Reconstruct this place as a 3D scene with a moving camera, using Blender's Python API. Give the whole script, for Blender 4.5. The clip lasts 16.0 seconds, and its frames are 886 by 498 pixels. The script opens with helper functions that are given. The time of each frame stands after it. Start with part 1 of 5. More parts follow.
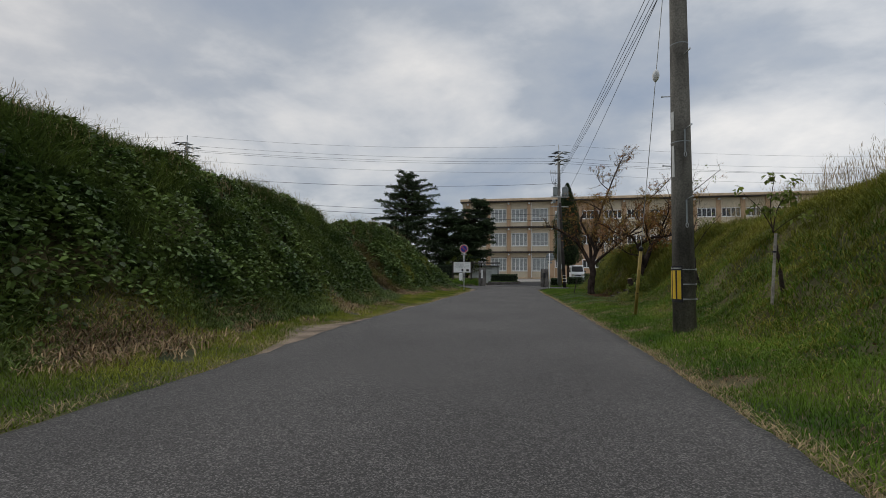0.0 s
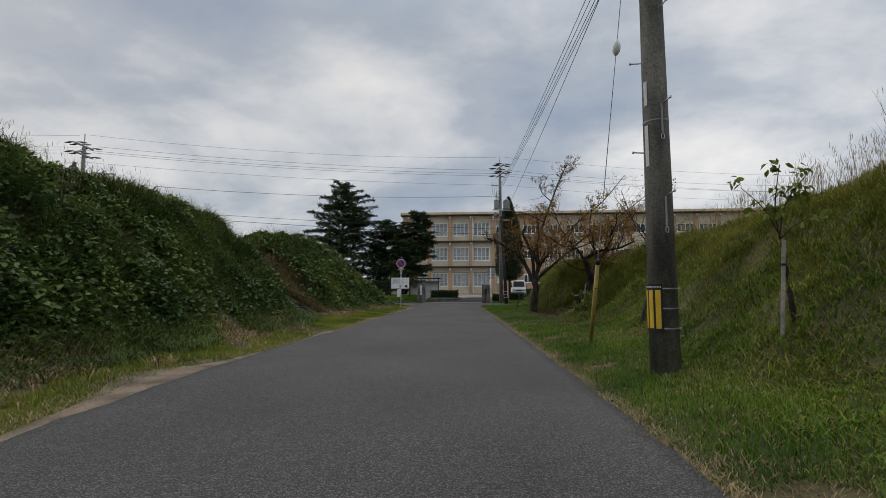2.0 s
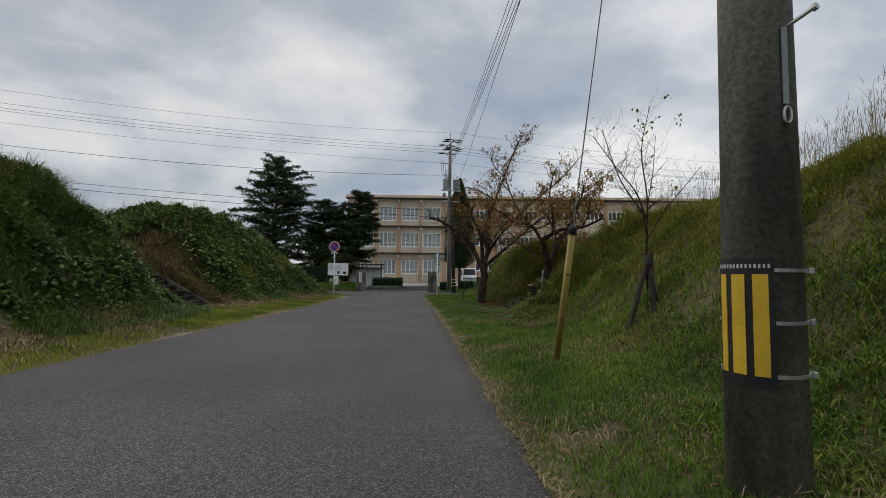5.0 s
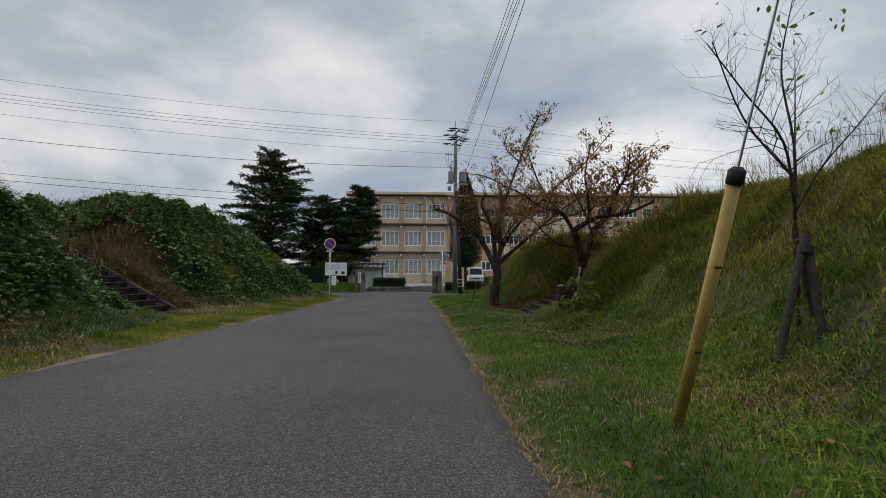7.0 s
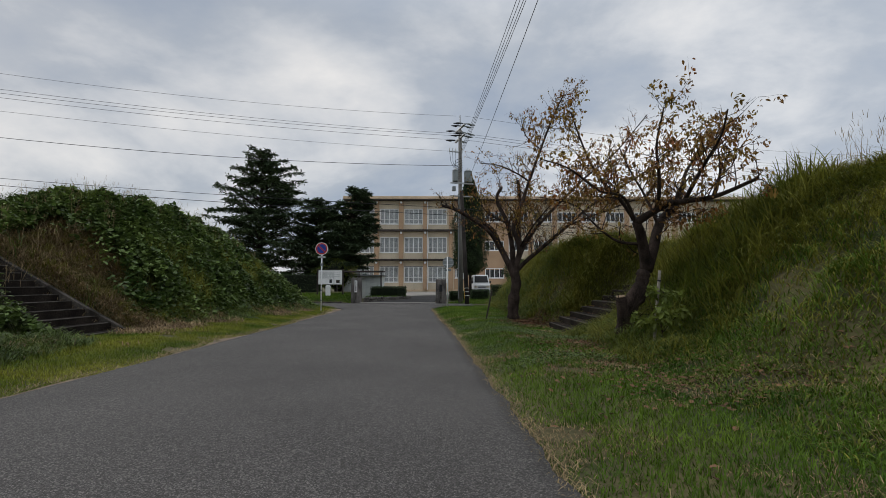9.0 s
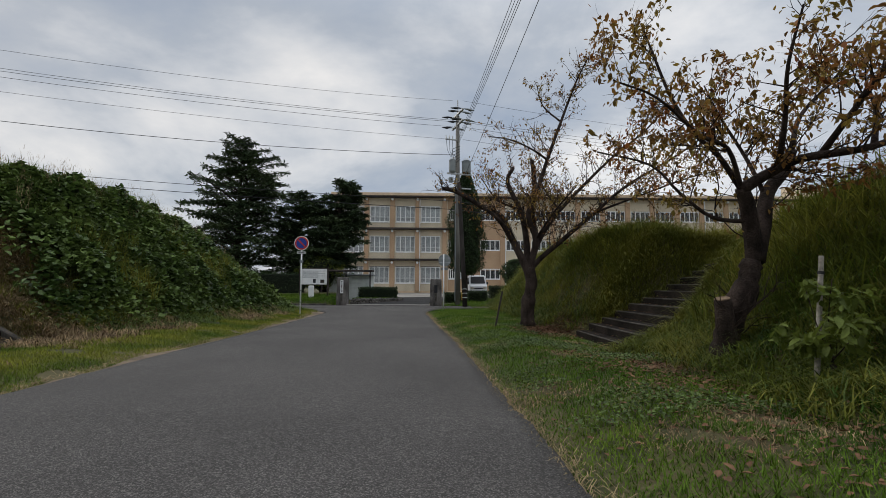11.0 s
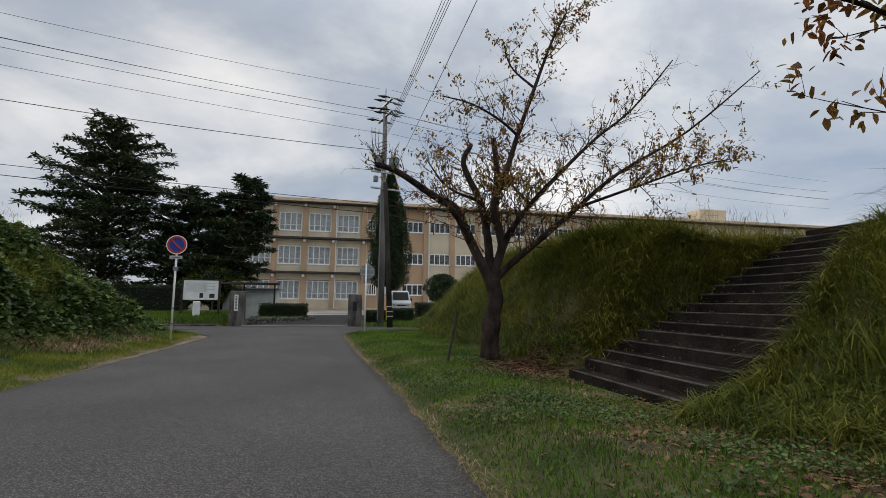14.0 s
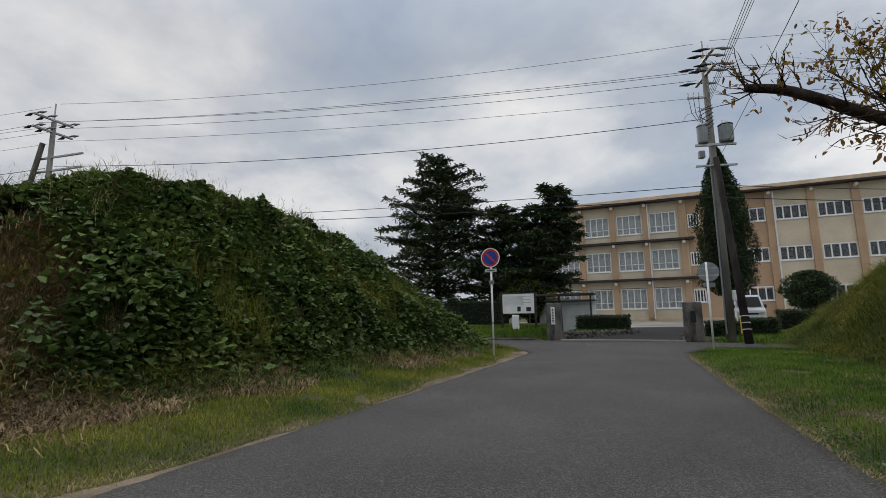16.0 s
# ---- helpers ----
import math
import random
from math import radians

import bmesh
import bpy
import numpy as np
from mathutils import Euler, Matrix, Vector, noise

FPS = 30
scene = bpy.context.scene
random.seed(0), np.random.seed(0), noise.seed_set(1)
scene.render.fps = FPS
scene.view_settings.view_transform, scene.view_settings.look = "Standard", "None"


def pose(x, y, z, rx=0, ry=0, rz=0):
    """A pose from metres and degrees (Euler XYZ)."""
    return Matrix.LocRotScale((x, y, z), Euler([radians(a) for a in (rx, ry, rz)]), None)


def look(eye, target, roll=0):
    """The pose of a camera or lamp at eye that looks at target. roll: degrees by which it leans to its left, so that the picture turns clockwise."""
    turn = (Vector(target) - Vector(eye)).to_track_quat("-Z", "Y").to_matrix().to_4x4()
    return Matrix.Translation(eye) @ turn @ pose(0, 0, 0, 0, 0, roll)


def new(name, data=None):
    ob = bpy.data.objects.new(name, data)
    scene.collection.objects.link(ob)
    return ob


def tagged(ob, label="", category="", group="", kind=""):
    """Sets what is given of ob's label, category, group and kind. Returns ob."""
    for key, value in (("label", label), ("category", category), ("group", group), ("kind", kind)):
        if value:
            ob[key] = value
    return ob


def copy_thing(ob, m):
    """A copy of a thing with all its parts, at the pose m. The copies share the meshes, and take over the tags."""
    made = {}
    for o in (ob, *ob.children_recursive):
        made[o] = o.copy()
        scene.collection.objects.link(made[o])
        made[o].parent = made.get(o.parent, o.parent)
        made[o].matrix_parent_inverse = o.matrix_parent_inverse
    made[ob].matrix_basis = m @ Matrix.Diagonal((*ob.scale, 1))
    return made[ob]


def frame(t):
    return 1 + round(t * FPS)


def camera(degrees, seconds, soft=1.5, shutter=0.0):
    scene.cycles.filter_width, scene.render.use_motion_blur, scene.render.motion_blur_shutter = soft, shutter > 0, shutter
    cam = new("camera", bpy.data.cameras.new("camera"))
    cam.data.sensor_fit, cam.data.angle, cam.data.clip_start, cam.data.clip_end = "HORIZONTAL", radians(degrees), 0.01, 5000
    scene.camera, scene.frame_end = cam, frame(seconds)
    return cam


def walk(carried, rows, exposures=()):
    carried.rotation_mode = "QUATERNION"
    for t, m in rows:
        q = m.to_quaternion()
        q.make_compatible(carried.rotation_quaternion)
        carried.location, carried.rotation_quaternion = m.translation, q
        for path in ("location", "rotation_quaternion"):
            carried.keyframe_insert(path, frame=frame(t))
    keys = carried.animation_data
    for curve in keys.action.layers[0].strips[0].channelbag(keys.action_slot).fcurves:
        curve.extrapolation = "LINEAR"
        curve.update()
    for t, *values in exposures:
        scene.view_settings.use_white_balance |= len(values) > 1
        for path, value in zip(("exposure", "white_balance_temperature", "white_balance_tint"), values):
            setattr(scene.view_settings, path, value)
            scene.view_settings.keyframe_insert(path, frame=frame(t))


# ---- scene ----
cam = camera(87.0, 16.0, soft=0.8)
PATH = [
    (0, (-0.976, -7.448, 1.146), (-1.367, -5.49, 1.247), 0.3),
    (0.5, (-1.038, -6.892, 1.141), (-1.41, -4.93, 1.234), 0.3),
    (1, (-1.067, -6.352, 1.18), (-1.447, -4.39, 1.275), 0.0),
    (1.5, (-1.005, -5.808, 1.229), (-1.244, -3.827, 1.364), 0.1),
    (2, (-0.873, -5.214, 1.228), (-1.024, -3.226, 1.394), -0.1),
    (2.5, (-0.743, -4.628, 1.213), (-0.828, -2.639, 1.409), 0.0),
    (3, (-0.593, -4.103, 1.216), (-0.551, -2.114, 1.414), 0.2),
    (3.5, (-0.384, -3.516, 1.182), (-0.273, -1.524, 1.326), 0.2),
    (4, (-0.235, -2.9, 1.163), (-0.112, -0.908, 1.294), 0.2),
    (4.5, (-0.238, -2.303, 1.185), (-0.137, -0.309, 1.31), 0.3),
    (5, (-0.231, -1.61, 1.178), (-0.189, 0.386, 1.294), 0.5),
    (5.2, (-0.283, -1.348, 1.148), (-0.263, 0.648, 1.273), 0.5),
    (7.5, (-0.324, 1.58, 1.159), (-0.297, 3.576, 1.274), 0.2),
    (8, (-0.436, 2.255, 1.207), (-0.422, 4.251, 1.332), 0.3),
    (10.3, (-0.669, 5.696, 1.075), (-0.599, 7.688, 1.243), -0.1),
    (10.5, (-0.699, 5.926, 1.085), (-0.627, 7.919, 1.242), 0.1),
    (11, (-0.798, 6.551, 1.075), (-0.73, 8.544, 1.235), 0.2),
    (11.5, (-0.801, 7.256, 1.058), (-0.691, 9.244, 1.245), 0.1),
    (12, (-0.8, 7.916, 1.086), (-0.689, 9.902, 1.292), 0.1),
    (12.5, (-0.867, 8.56, 1.09), (-0.726, 10.539, 1.34), 0.2),
    (13, (-0.871, 9.165, 1.126), (-0.624, 11.135, 1.37), 0.3),
    (13.5, (-0.922, 9.723, 1.122), (-0.601, 11.681, 1.37), 0.4),
    (14, (-0.967, 10.342, 1.105), (-0.546, 12.284, 1.336), 0.5),
    (14.5, (-1.053, 10.938, 1.116), (-0.654, 12.884, 1.351), 0.5),
    (15, (-1.149, 11.626, 1.09), (-0.96, 13.602, 1.34), 0.3),
    (15.5, (-1.337, 12.295, 1.135), (-1.55, 14.264, 1.408), -0.2),
    (16, (-1.567, 12.884, 1.124), (-2.379, 14.69, 1.407), -1.0),
]
EXPOSURE = [(0, -0.08), (1, -0.1), (2.5, -0.05), (3.5, -0.15), (5, -0.02), (8, 0.0), (11, 0.06), (14, 0.1), (16, 0.05)]
walk(cam, [(t, look(eye, target, roll)) for t, eye, target, roll in PATH], EXPOSURE)

# ---- sky and light ----
SUN_AZ, SUN_EL = radians(58), radians(28)      # to the left of the way walked, behind cloud


def build_world():
    world = bpy.data.worlds.new("overcast_sky")
    scene.world = world
    world.use_nodes = True
    nt = world.node_tree
    nt.nodes.clear()
    N, L = nt.nodes.new, nt.links.new
    out = N("ShaderNodeOutputWorld")
    bg = N("ShaderNodeBackground")
    sky = N("ShaderNodeTexSky")
    sky.sky_type, sky.sun_disc = "NISHITA", False
    sky.sun_elevation, sky.sun_rotation = SUN_EL, -SUN_AZ
    co = N("ShaderNodeTexCoord")
    sep = N("ShaderNodeSeparateXYZ")
    L(co.outputs["Generated"], sep.inputs[0])
    # a flat cloud layer: the direction divided by its height
    up = N("ShaderNodeMath"); up.operation = "MAXIMUM"; up.inputs[1].default_value = 0.0
    L(sep.outputs["Z"], up.inputs[0])
    add = N("ShaderNodeMath"); add.inputs[1].default_value = 0.32
    L(up.outputs[0], add.inputs[0])
    div = N("ShaderNodeVectorMath"); div.operation = "DIVIDE"
    comb = N("ShaderNodeCombineXYZ")
    for k in range(3):
        L(add.outputs[0], comb.inputs[k])
    L(co.outputs["Generated"], div.inputs[0])
    L(comb.outputs[0], div.inputs[1])
    mp = N("ShaderNodeMapping"); mp.inputs["Scale"].default_value = (0.95, 1.0, 0.0)
    mp.inputs["Location"].default_value = (5.3, 0.4, 0.0)
    mp.inputs["Rotation"].default_value = (0, 0, radians(12))
    L(div.outputs[0], mp.inputs[0])
    n1 = N("ShaderNodeTexNoise"); n1.inputs["Scale"].default_value = 1.5
    n1.inputs["Detail"].default_value = 7; n1.inputs["Roughness"].default_value = 0.56
    n1.inputs["Distortion"].default_value = 0.2
    L(mp.outputs[0], n1.inputs["Vector"])
    ramp = N("ShaderNodeValToRGB")
    e = ramp.color_ramp.elements
    e[0].position, e[0].color = 0.31, (0.39, 0.465, 0.59, 1)
    e[1].position, e[1].color = 0.71, (1.06, 1.04, 1.02, 1)
    a = e.new(0.47); a.color = (0.55, 0.60, 0.675, 1)
    a = e.new(0.56); a.color = (0.76, 0.785, 0.825, 1)
    L(n1.outputs["Fac"], ramp.inputs[0])
    # brighter round the hidden sun
    dot = N("ShaderNodeVectorMath"); dot.operation = "DOT_PRODUCT"
    dot.inputs[1].default_value = (-math.sin(SUN_AZ) * math.cos(SUN_EL), math.cos(SUN_AZ) * math.cos(SUN_EL), math.sin(SUN_EL))
    L(co.outputs["Generated"], dot.inputs[0])
    glow = N("ShaderNodeMapRange"); glow.inputs[1].default_value = 0.2; glow.inputs[3].default_value = 1.2; glow.inputs[4].default_value = 0.97
    L(dot.outputs["Value"], glow.inputs[0])
    mul = N("ShaderNodeVectorMath"); mul.operation = "SCALE"
    # an overcast sky is brightest overhead
    zen = N("ShaderNodeMapRange"); zen.inputs[1].default_value, zen.inputs[2].default_value = 0.5, 1.0
    zen.inputs[3].default_value, zen.inputs[4].default_value = 1.0, 2.1
    L(sep.outputs["Z"], zen.inputs[0])
    both = N("ShaderNodeMath"); both.operation = "MULTIPLY"
    L(glow.outputs[0], both.inputs[0]); L(zen.outputs[0], both.inputs[1])
    L(ramp.outputs[0], mul.inputs[0]); L(both.outputs[0], mul.inputs["Scale"])
    # the clear sky's share above the cloud
    mix = N("ShaderNodeMix"); mix.data_type = "RGBA"
    mix.inputs[0].default_value = 0.12
    sc = N("ShaderNodeVectorMath"); sc.operation = "SCALE"; sc.inputs["Scale"].default_value = 0.08
    L(sky.outputs[0], sc.inputs[0])
    L(mul.outputs[0], mix.inputs[6]); L(sc.outputs[0], mix.inputs[7])
    L(mix.outputs[2], bg.inputs["Color"])
    bg.inputs["Strength"].default_value = 0.79
    L(bg.outputs[0], out.inputs[0])


build_world()
sun = bpy.data.lights.new("sun", "SUN")
sun.energy, sun.angle, sun.color = 0.9, radians(50), (1.0, 0.95, 0.88)
sun_ob = new("sun", sun)
sun_ob.matrix_basis = look((0, 0, 60), (math.sin(SUN_AZ) * math.cos(SUN_EL), -math.cos(SUN_AZ) * math.cos(SUN_EL), 60 - math.sin(SUN_EL)))

# ---- materials ----
def material(name, base, rough=0.8, metal=0.0, scale=3.0, vary=0.25, fine=60.0, bump=0.15, island=0.0, obj=0.0, second=None, translucent=0.0, spec=0.3, stretch=1.0):
    """A surface with colour varied at two scales, fine relief, and, where asked, by piece or by leaf."""
    m = bpy.data.materials.new(name)
    m.use_nodes = True
    nt = m.node_tree
    N, L = nt.nodes.new, nt.links.new
    b = nt.nodes["Principled BSDF"]
    b.inputs["Roughness"].default_value, b.inputs["Metallic"].default_value = rough, metal
    b.inputs["Specular IOR Level"].default_value = spec
    co = N("ShaderNodeTexCoord")
    big = N("ShaderNodeTexNoise"); big.inputs["Scale"].default_value = scale; big.inputs["Detail"].default_value = 5
    small = N("ShaderNodeTexNoise"); small.inputs["Scale"].default_value = fine; small.inputs["Detail"].default_value = 3
    mp = N("ShaderNodeMapping"); mp.inputs["Scale"].default_value = (1, 1, stretch)
    L(co.outputs["Object"], mp.inputs[0]); L(mp.outputs[0], big.inputs["Vector"]); L(co.outputs["Object"], small.inputs["Vector"])
    mix = N("ShaderNodeMix"); mix.data_type = "RGBA"
    r = N("ShaderNodeMapRange"); r.inputs[1].default_value, r.inputs[2].default_value = 0.35, 0.65
    L(big.outputs["Fac"], r.inputs[0]); L(r.outputs[0], mix.inputs[0])
    mix.inputs[6].default_value = (*[c * (1 - vary) for c in base], 1)
    mix.inputs[7].default_value = (*(second or [min(1, c * (1 + vary)) for c in base]), 1)
    hsv = N("ShaderNodeHueSaturation")
    L(mix.outputs[2], hsv.inputs["Color"])
    v = N("ShaderNodeMapRange"); v.inputs[1].default_value, v.inputs[2].default_value = 0.3, 0.7
    v.inputs[3].default_value, v.inputs[4].default_value = 1 - vary * 0.6, 1 + vary * 0.6
    L(small.outputs["Fac"], v.inputs[0])
    last = v.outputs[0]
    for amount, node, socket in ((island, "ShaderNodeNewGeometry", "Random Per Island"), (obj, "ShaderNodeObjectInfo", "Random")):
        if amount:
            g = N(node)
            k = N("ShaderNodeMapRange"); k.inputs[3].default_value, k.inputs[4].default_value = 1 - amount, 1 + amount
            L(g.outputs[socket], k.inputs[0])
            mu = N("ShaderNodeMath"); mu.operation = "MULTIPLY"
            L(last, mu.inputs[0]); L(k.outputs[0], mu.inputs[1])
            last = mu.outputs[0]
    L(last, hsv.inputs["Value"])
    L(hsv.outputs[0], b.inputs["Base Color"])
    if bump:
        bp = N("ShaderNodeBump"); bp.inputs["Strength"].default_value = bump; bp.inputs["Distance"].default_value = 0.02
        L(small.outputs["Fac"], bp.inputs["Height"]); L(bp.outputs[0], b.inputs["Normal"])
    if translucent:
        tr = N("ShaderNodeBsdfTranslucent"); L(hsv.outputs[0], tr.inputs[0])
        ms = N("ShaderNodeMixShader"); ms.inputs[0].default_value = translucent
        L(b.outputs[0], ms.inputs[1]); L(tr.outputs[0], ms.inputs[2])
        L(ms.outputs[0], nt.nodes["Material Output"].inputs[0])
    return m


M_GRASS = material("short_grass", (0.11, 0.175, 0.016), 0.85, island=0.45, vary=0.15, scale=0.8, second=(0.27, 0.275, 0.035), bump=0, translucent=0.25)
M_LAWN = material("verge_grass", (0.058, 0.132, 0.010), 0.85, island=0.5, vary=0.15, scale=0.8, second=(0.140, 0.215, 0.021), bump=0, translucent=0.25)
M_DRY = material("dead_grass", (0.30, 0.225, 0.12), 0.9, island=0.35, scale=1.0, bump=0, translucent=0.2)
M_BANKGRASS = material("bank_grass", (0.125, 0.155, 0.019), 0.85, island=0.5, vary=0.15, scale=0.7, second=(0.25, 0.235, 0.04), bump=0, translucent=0.3)
M_LEAF = material("creeper_leaf", (0.060, 0.108, 0.025), 0.5, island=0.65, scale=0.7, second=(0.135, 0.190, 0.048), bump=0, translucent=0.25)
M_SASA = material("coarse_grass", (0.062, 0.105, 0.024), 0.7, island=0.55, vary=0.15, scale=0.7, second=(0.150, 0.195, 0.042), bump=0, translucent=0.25)
M_ROAD = material("asphalt", (0.086, 0.079, 0.073), 0.82, scale=0.45, vary=0.14, fine=130, bump=0.6)
_nt = M_ROAD.node_tree
_v = _nt.nodes.new("ShaderNodeTexVoronoi"); _v.inputs["Scale"].default_value = 140
_c = _nt.nodes.new("ShaderNodeTexCoord"); _nt.links.new(_c.outputs["Object"], _v.inputs["Vector"])
_h = [n for n in _nt.nodes if n.type == "HUE_SAT"][0]
_k = _nt.nodes.new("ShaderNodeSeparateColor"); _nt.links.new(_v.outputs["Color"], _k.inputs[0])
_p = _nt.nodes.new("ShaderNodeMath"); _p.operation = "POWER"; _p.inputs[1].default_value = 3.0
_nt.links.new(_k.outputs[0], _p.inputs[0])
_r = _nt.nodes.new("ShaderNodeMapRange"); _r.inputs[1].default_value, _r.inputs[2].default_value = 0.0, 1.0
_r.inputs[3].default_value, _r.inputs[4].default_value = 0.55, 2.5
_nt.links.new(_p.outputs[0], _r.inputs[0])
_m = _nt.nodes.new("ShaderNodeMath"); _m.operation = "MULTIPLY"
_nt.links.new(_h.inputs["Value"].links[0].from_socket, _m.inputs[0]); _nt.links.new(_r.outputs[0], _m.inputs[1])
_nt.links.new(_m.outputs[0], _h.inputs["Value"])
M_BARK = material("bark", (0.036, 0.026, 0.021), 0.95, scale=6, vary=0.5, fine=38, bump=1.0, second=(0.062, 0.045, 0.037), spec=0.15, stretch=0.5)
M_CONC = material("pole_concrete", (0.125, 0.117, 0.10), 0.9, scale=3.2, vary=0.5, fine=40, bump=0.3, stretch=0.30)
M_FARPOLE = material("pale_pole_concrete", (0.20, 0.19, 0.17), 0.9, scale=2.0, vary=0.25, fine=30, bump=0.2, stretch=0.25)
M_STRUT = material("blackened_pole", (0.036, 0.031, 0.028), 0.95, scale=2.5, vary=0.4, fine=30, bump=0.4, stretch=0.3, spec=0.15)
M_DARKCONC = material("weathered_concrete", (0.075, 0.068, 0.06), 0.95, scale=2.5, vary=0.5, fine=40, bump=0.5)
M_CREAM = material("cream_paint", (0.64, 0.55, 0.405), 0.85, scale=0.5, vary=0.10, fine=8, bump=0.05)
M_ORANGE = material("salmon_paint", (0.49, 0.33, 0.205), 0.85, scale=0.5, vary=0.10, fine=8, bump=0.05)
M_EAVE = material("brown_eave", (0.055, 0.045, 0.04), 0.8, scale=1.5)
M_PALE = material("pale_coping", (0.66, 0.50, 0.34), 0.8, scale=1.0, vary=0.12, fine=8)
M_WHITE = material("white_paint", (0.78, 0.78, 0.76), 0.5, scale=3, vary=0.06, bump=0.03)
M_FRAME = material("aluminium_frame", (0.86, 0.86, 0.84), 0.45, scale=3, vary=0.05, bump=0)
M_CURTAIN = material("pale_curtain", (0.50, 0.51, 0.50), 0.9, scale=2, vary=0.10, fine=10, bump=0.1)
# the dimness of unlit rooms, painted as a near-black surface colour
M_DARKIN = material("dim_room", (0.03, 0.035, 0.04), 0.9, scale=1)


# ---- building blocks ----
def mesh_of(name, V, F, mat, smooth=False):
    """A mesh from arrays: V (n,3), F a list of index arrays, each (k, 3) or (k, 4)."""
    me = bpy.data.meshes.new(name)
    F = [np.asarray(f, dtype=np.int32) for f in (F if isinstance(F, list) else [F])]
    V = np.asarray(V, dtype=np.float32)
    me.vertices.add(len(V)); me.vertices.foreach_set("co", V.ravel())
    loops = np.concatenate([f.ravel() for f in F])
    sizes = np.concatenate([np.full(len(f), f.shape[1], dtype=np.int32) for f in F])
    starts = np.concatenate([[0], np.cumsum(sizes)[:-1]]).astype(np.int32)
    me.loops.add(len(loops)); me.loops.foreach_set("vertex_index", loops)
    me.polygons.add(len(sizes)); me.polygons.foreach_set("loop_start", starts)
    me.update(calc_edges=True)
    me.validate()
    if smooth:
        me.polygons.foreach_set("use_smooth", np.ones(len(sizes), dtype=bool))
    me.materials.append(mat)
    return me


def hang(ob, parent):
    if parent is not None:
        ob.parent = parent
    return ob


def part(name, bm, mat, parent=None, label="", smooth=False):
    me = bpy.data.meshes.new(name)
    bmesh.ops.recalc_face_normals(bm, faces=bm.faces)
    for f in bm.faces:
        f.smooth = smooth
    bm.to_mesh(me); bm.free()
    me.materials.append(mat)
    ob = hang(new(name, me), parent)
    return tagged(ob, label) if label else ob


def box(bm, x0, x1, y0, y1, z0, z1, bevel=0.0, m=None):
    r = bmesh.ops.create_cube(bm, size=1.0)
    vs = r["verts"]
    bmesh.ops.scale(bm, vec=(x1 - x0, y1 - y0, z1 - z0), verts=vs)
    bmesh.ops.translate(bm, vec=((x0 + x1) / 2, (y0 + y1) / 2, (z0 + z1) / 2), verts=vs)
    if m is not None:
        bmesh.ops.transform(bm, matrix=m, verts=vs)
    if bevel:
        es = list({e for v in vs for e in v.link_edges})
        bmesh.ops.bevel(bm, geom=es, offset=bevel, segments=1, affect="EDGES")
    return bm


def boxed(*a, **k):
    return box(bmesh.new(), *a, **k)


def tube(bm, pts, radii, sides=8, cap=True):
    """A round rod through points, with a radius at each."""
    rings = []
    n = len(pts)
    pts = [Vector(p) for p in pts]
    ref = Vector((0.31, 0.95, 0.07))
    for i, p in enumerate(pts):
        d = (pts[min(i + 1, n - 1)] - pts[max(i - 1, 0)]).normalized()
        u = d.cross(ref)
        if u.length < 0.05:
            u = d.cross(Vector((1, 0, 0)))
        u.normalize(); w = d.cross(u)
        r = radii[i] if hasattr(radii, "__len__") else radii
        rings.append([bm.verts.new(p + (u * math.cos(2 * math.pi * k / sides) + w * math.sin(2 * math.pi * k / sides)) * r) for k in range(sides)])
    for a, b in zip(rings, rings[1:]):
        for k in range(sides):
            bm.faces.new((a[k], a[(k + 1) % sides], b[(k + 1) % sides], b[k]))
    if cap:
        bm.faces.new(rings[0][::-1]); bm.faces.new(rings[-1])
    return bm


def rod(pts, radii, sides=8):
    return tube(bmesh.new(), pts, radii, sides)


def thing(name, loc, label, category, group="", rz=0.0):
    ob = new(name)
    ob.matrix_basis = pose(*loc, 0, 0, rz)
    ob.empty_display_size = 0.1
    return tagged(ob, label, category, group)


# ---- the lie of the land ----
def road_z(y):
    return np.interp(y, [-30, 0, 11, 20, 28, 38, 60], [0.16, 0.12, -0.04, -0.15, -0.17, 0.12, 0.3])


def right_edge(y):
    return np.interp(y, [-30, -8, 0, 5, 11, 17, 22, 29], [0.75, 0.55, 0.36, 0.20, 0.0, -0.20, -0.5, -0.85])


def left_edge(y):
    return np.interp(y, [-30, -8, -2, 1, 4, 10, 15, 20, 27], [-4.0, -4.05, -4.3, -4.6, -4.8, -5.0, -5.2, -5.35, -5.45])


def smooth(a, b, x):
    """An eased step from 0 at a to 1 at b."""
    t = np.clip((x - a) / (b - a), 0, 1)
    return t * t * (3 - 2 * t)


STAIR_R = dict(y0=14.75, y1=17.6, x0=2.72, run=0.31, rise=0.155, n=17)
STAIR_L = dict(y0=12.8, y1=15.3, x0=-8.1, run=0.305, rise=0.17, n=14)


def left_toe(y):
    return np.interp(y, [-30, -5, 0, 10, 15, 20, 29, 34], [-5.8, -5.9, -6.1, -6.7, -7.7, -7.6, -7.0, -7.4])


def rough(x, y):
    return 0.10 * np.sin(1.3 * x + 0.7 * y) * np.sin(0.9 * y - 0.5 * x) + 0.05 * np.sin(3.1 * x + 1.3) * np.sin(2.7 * y)


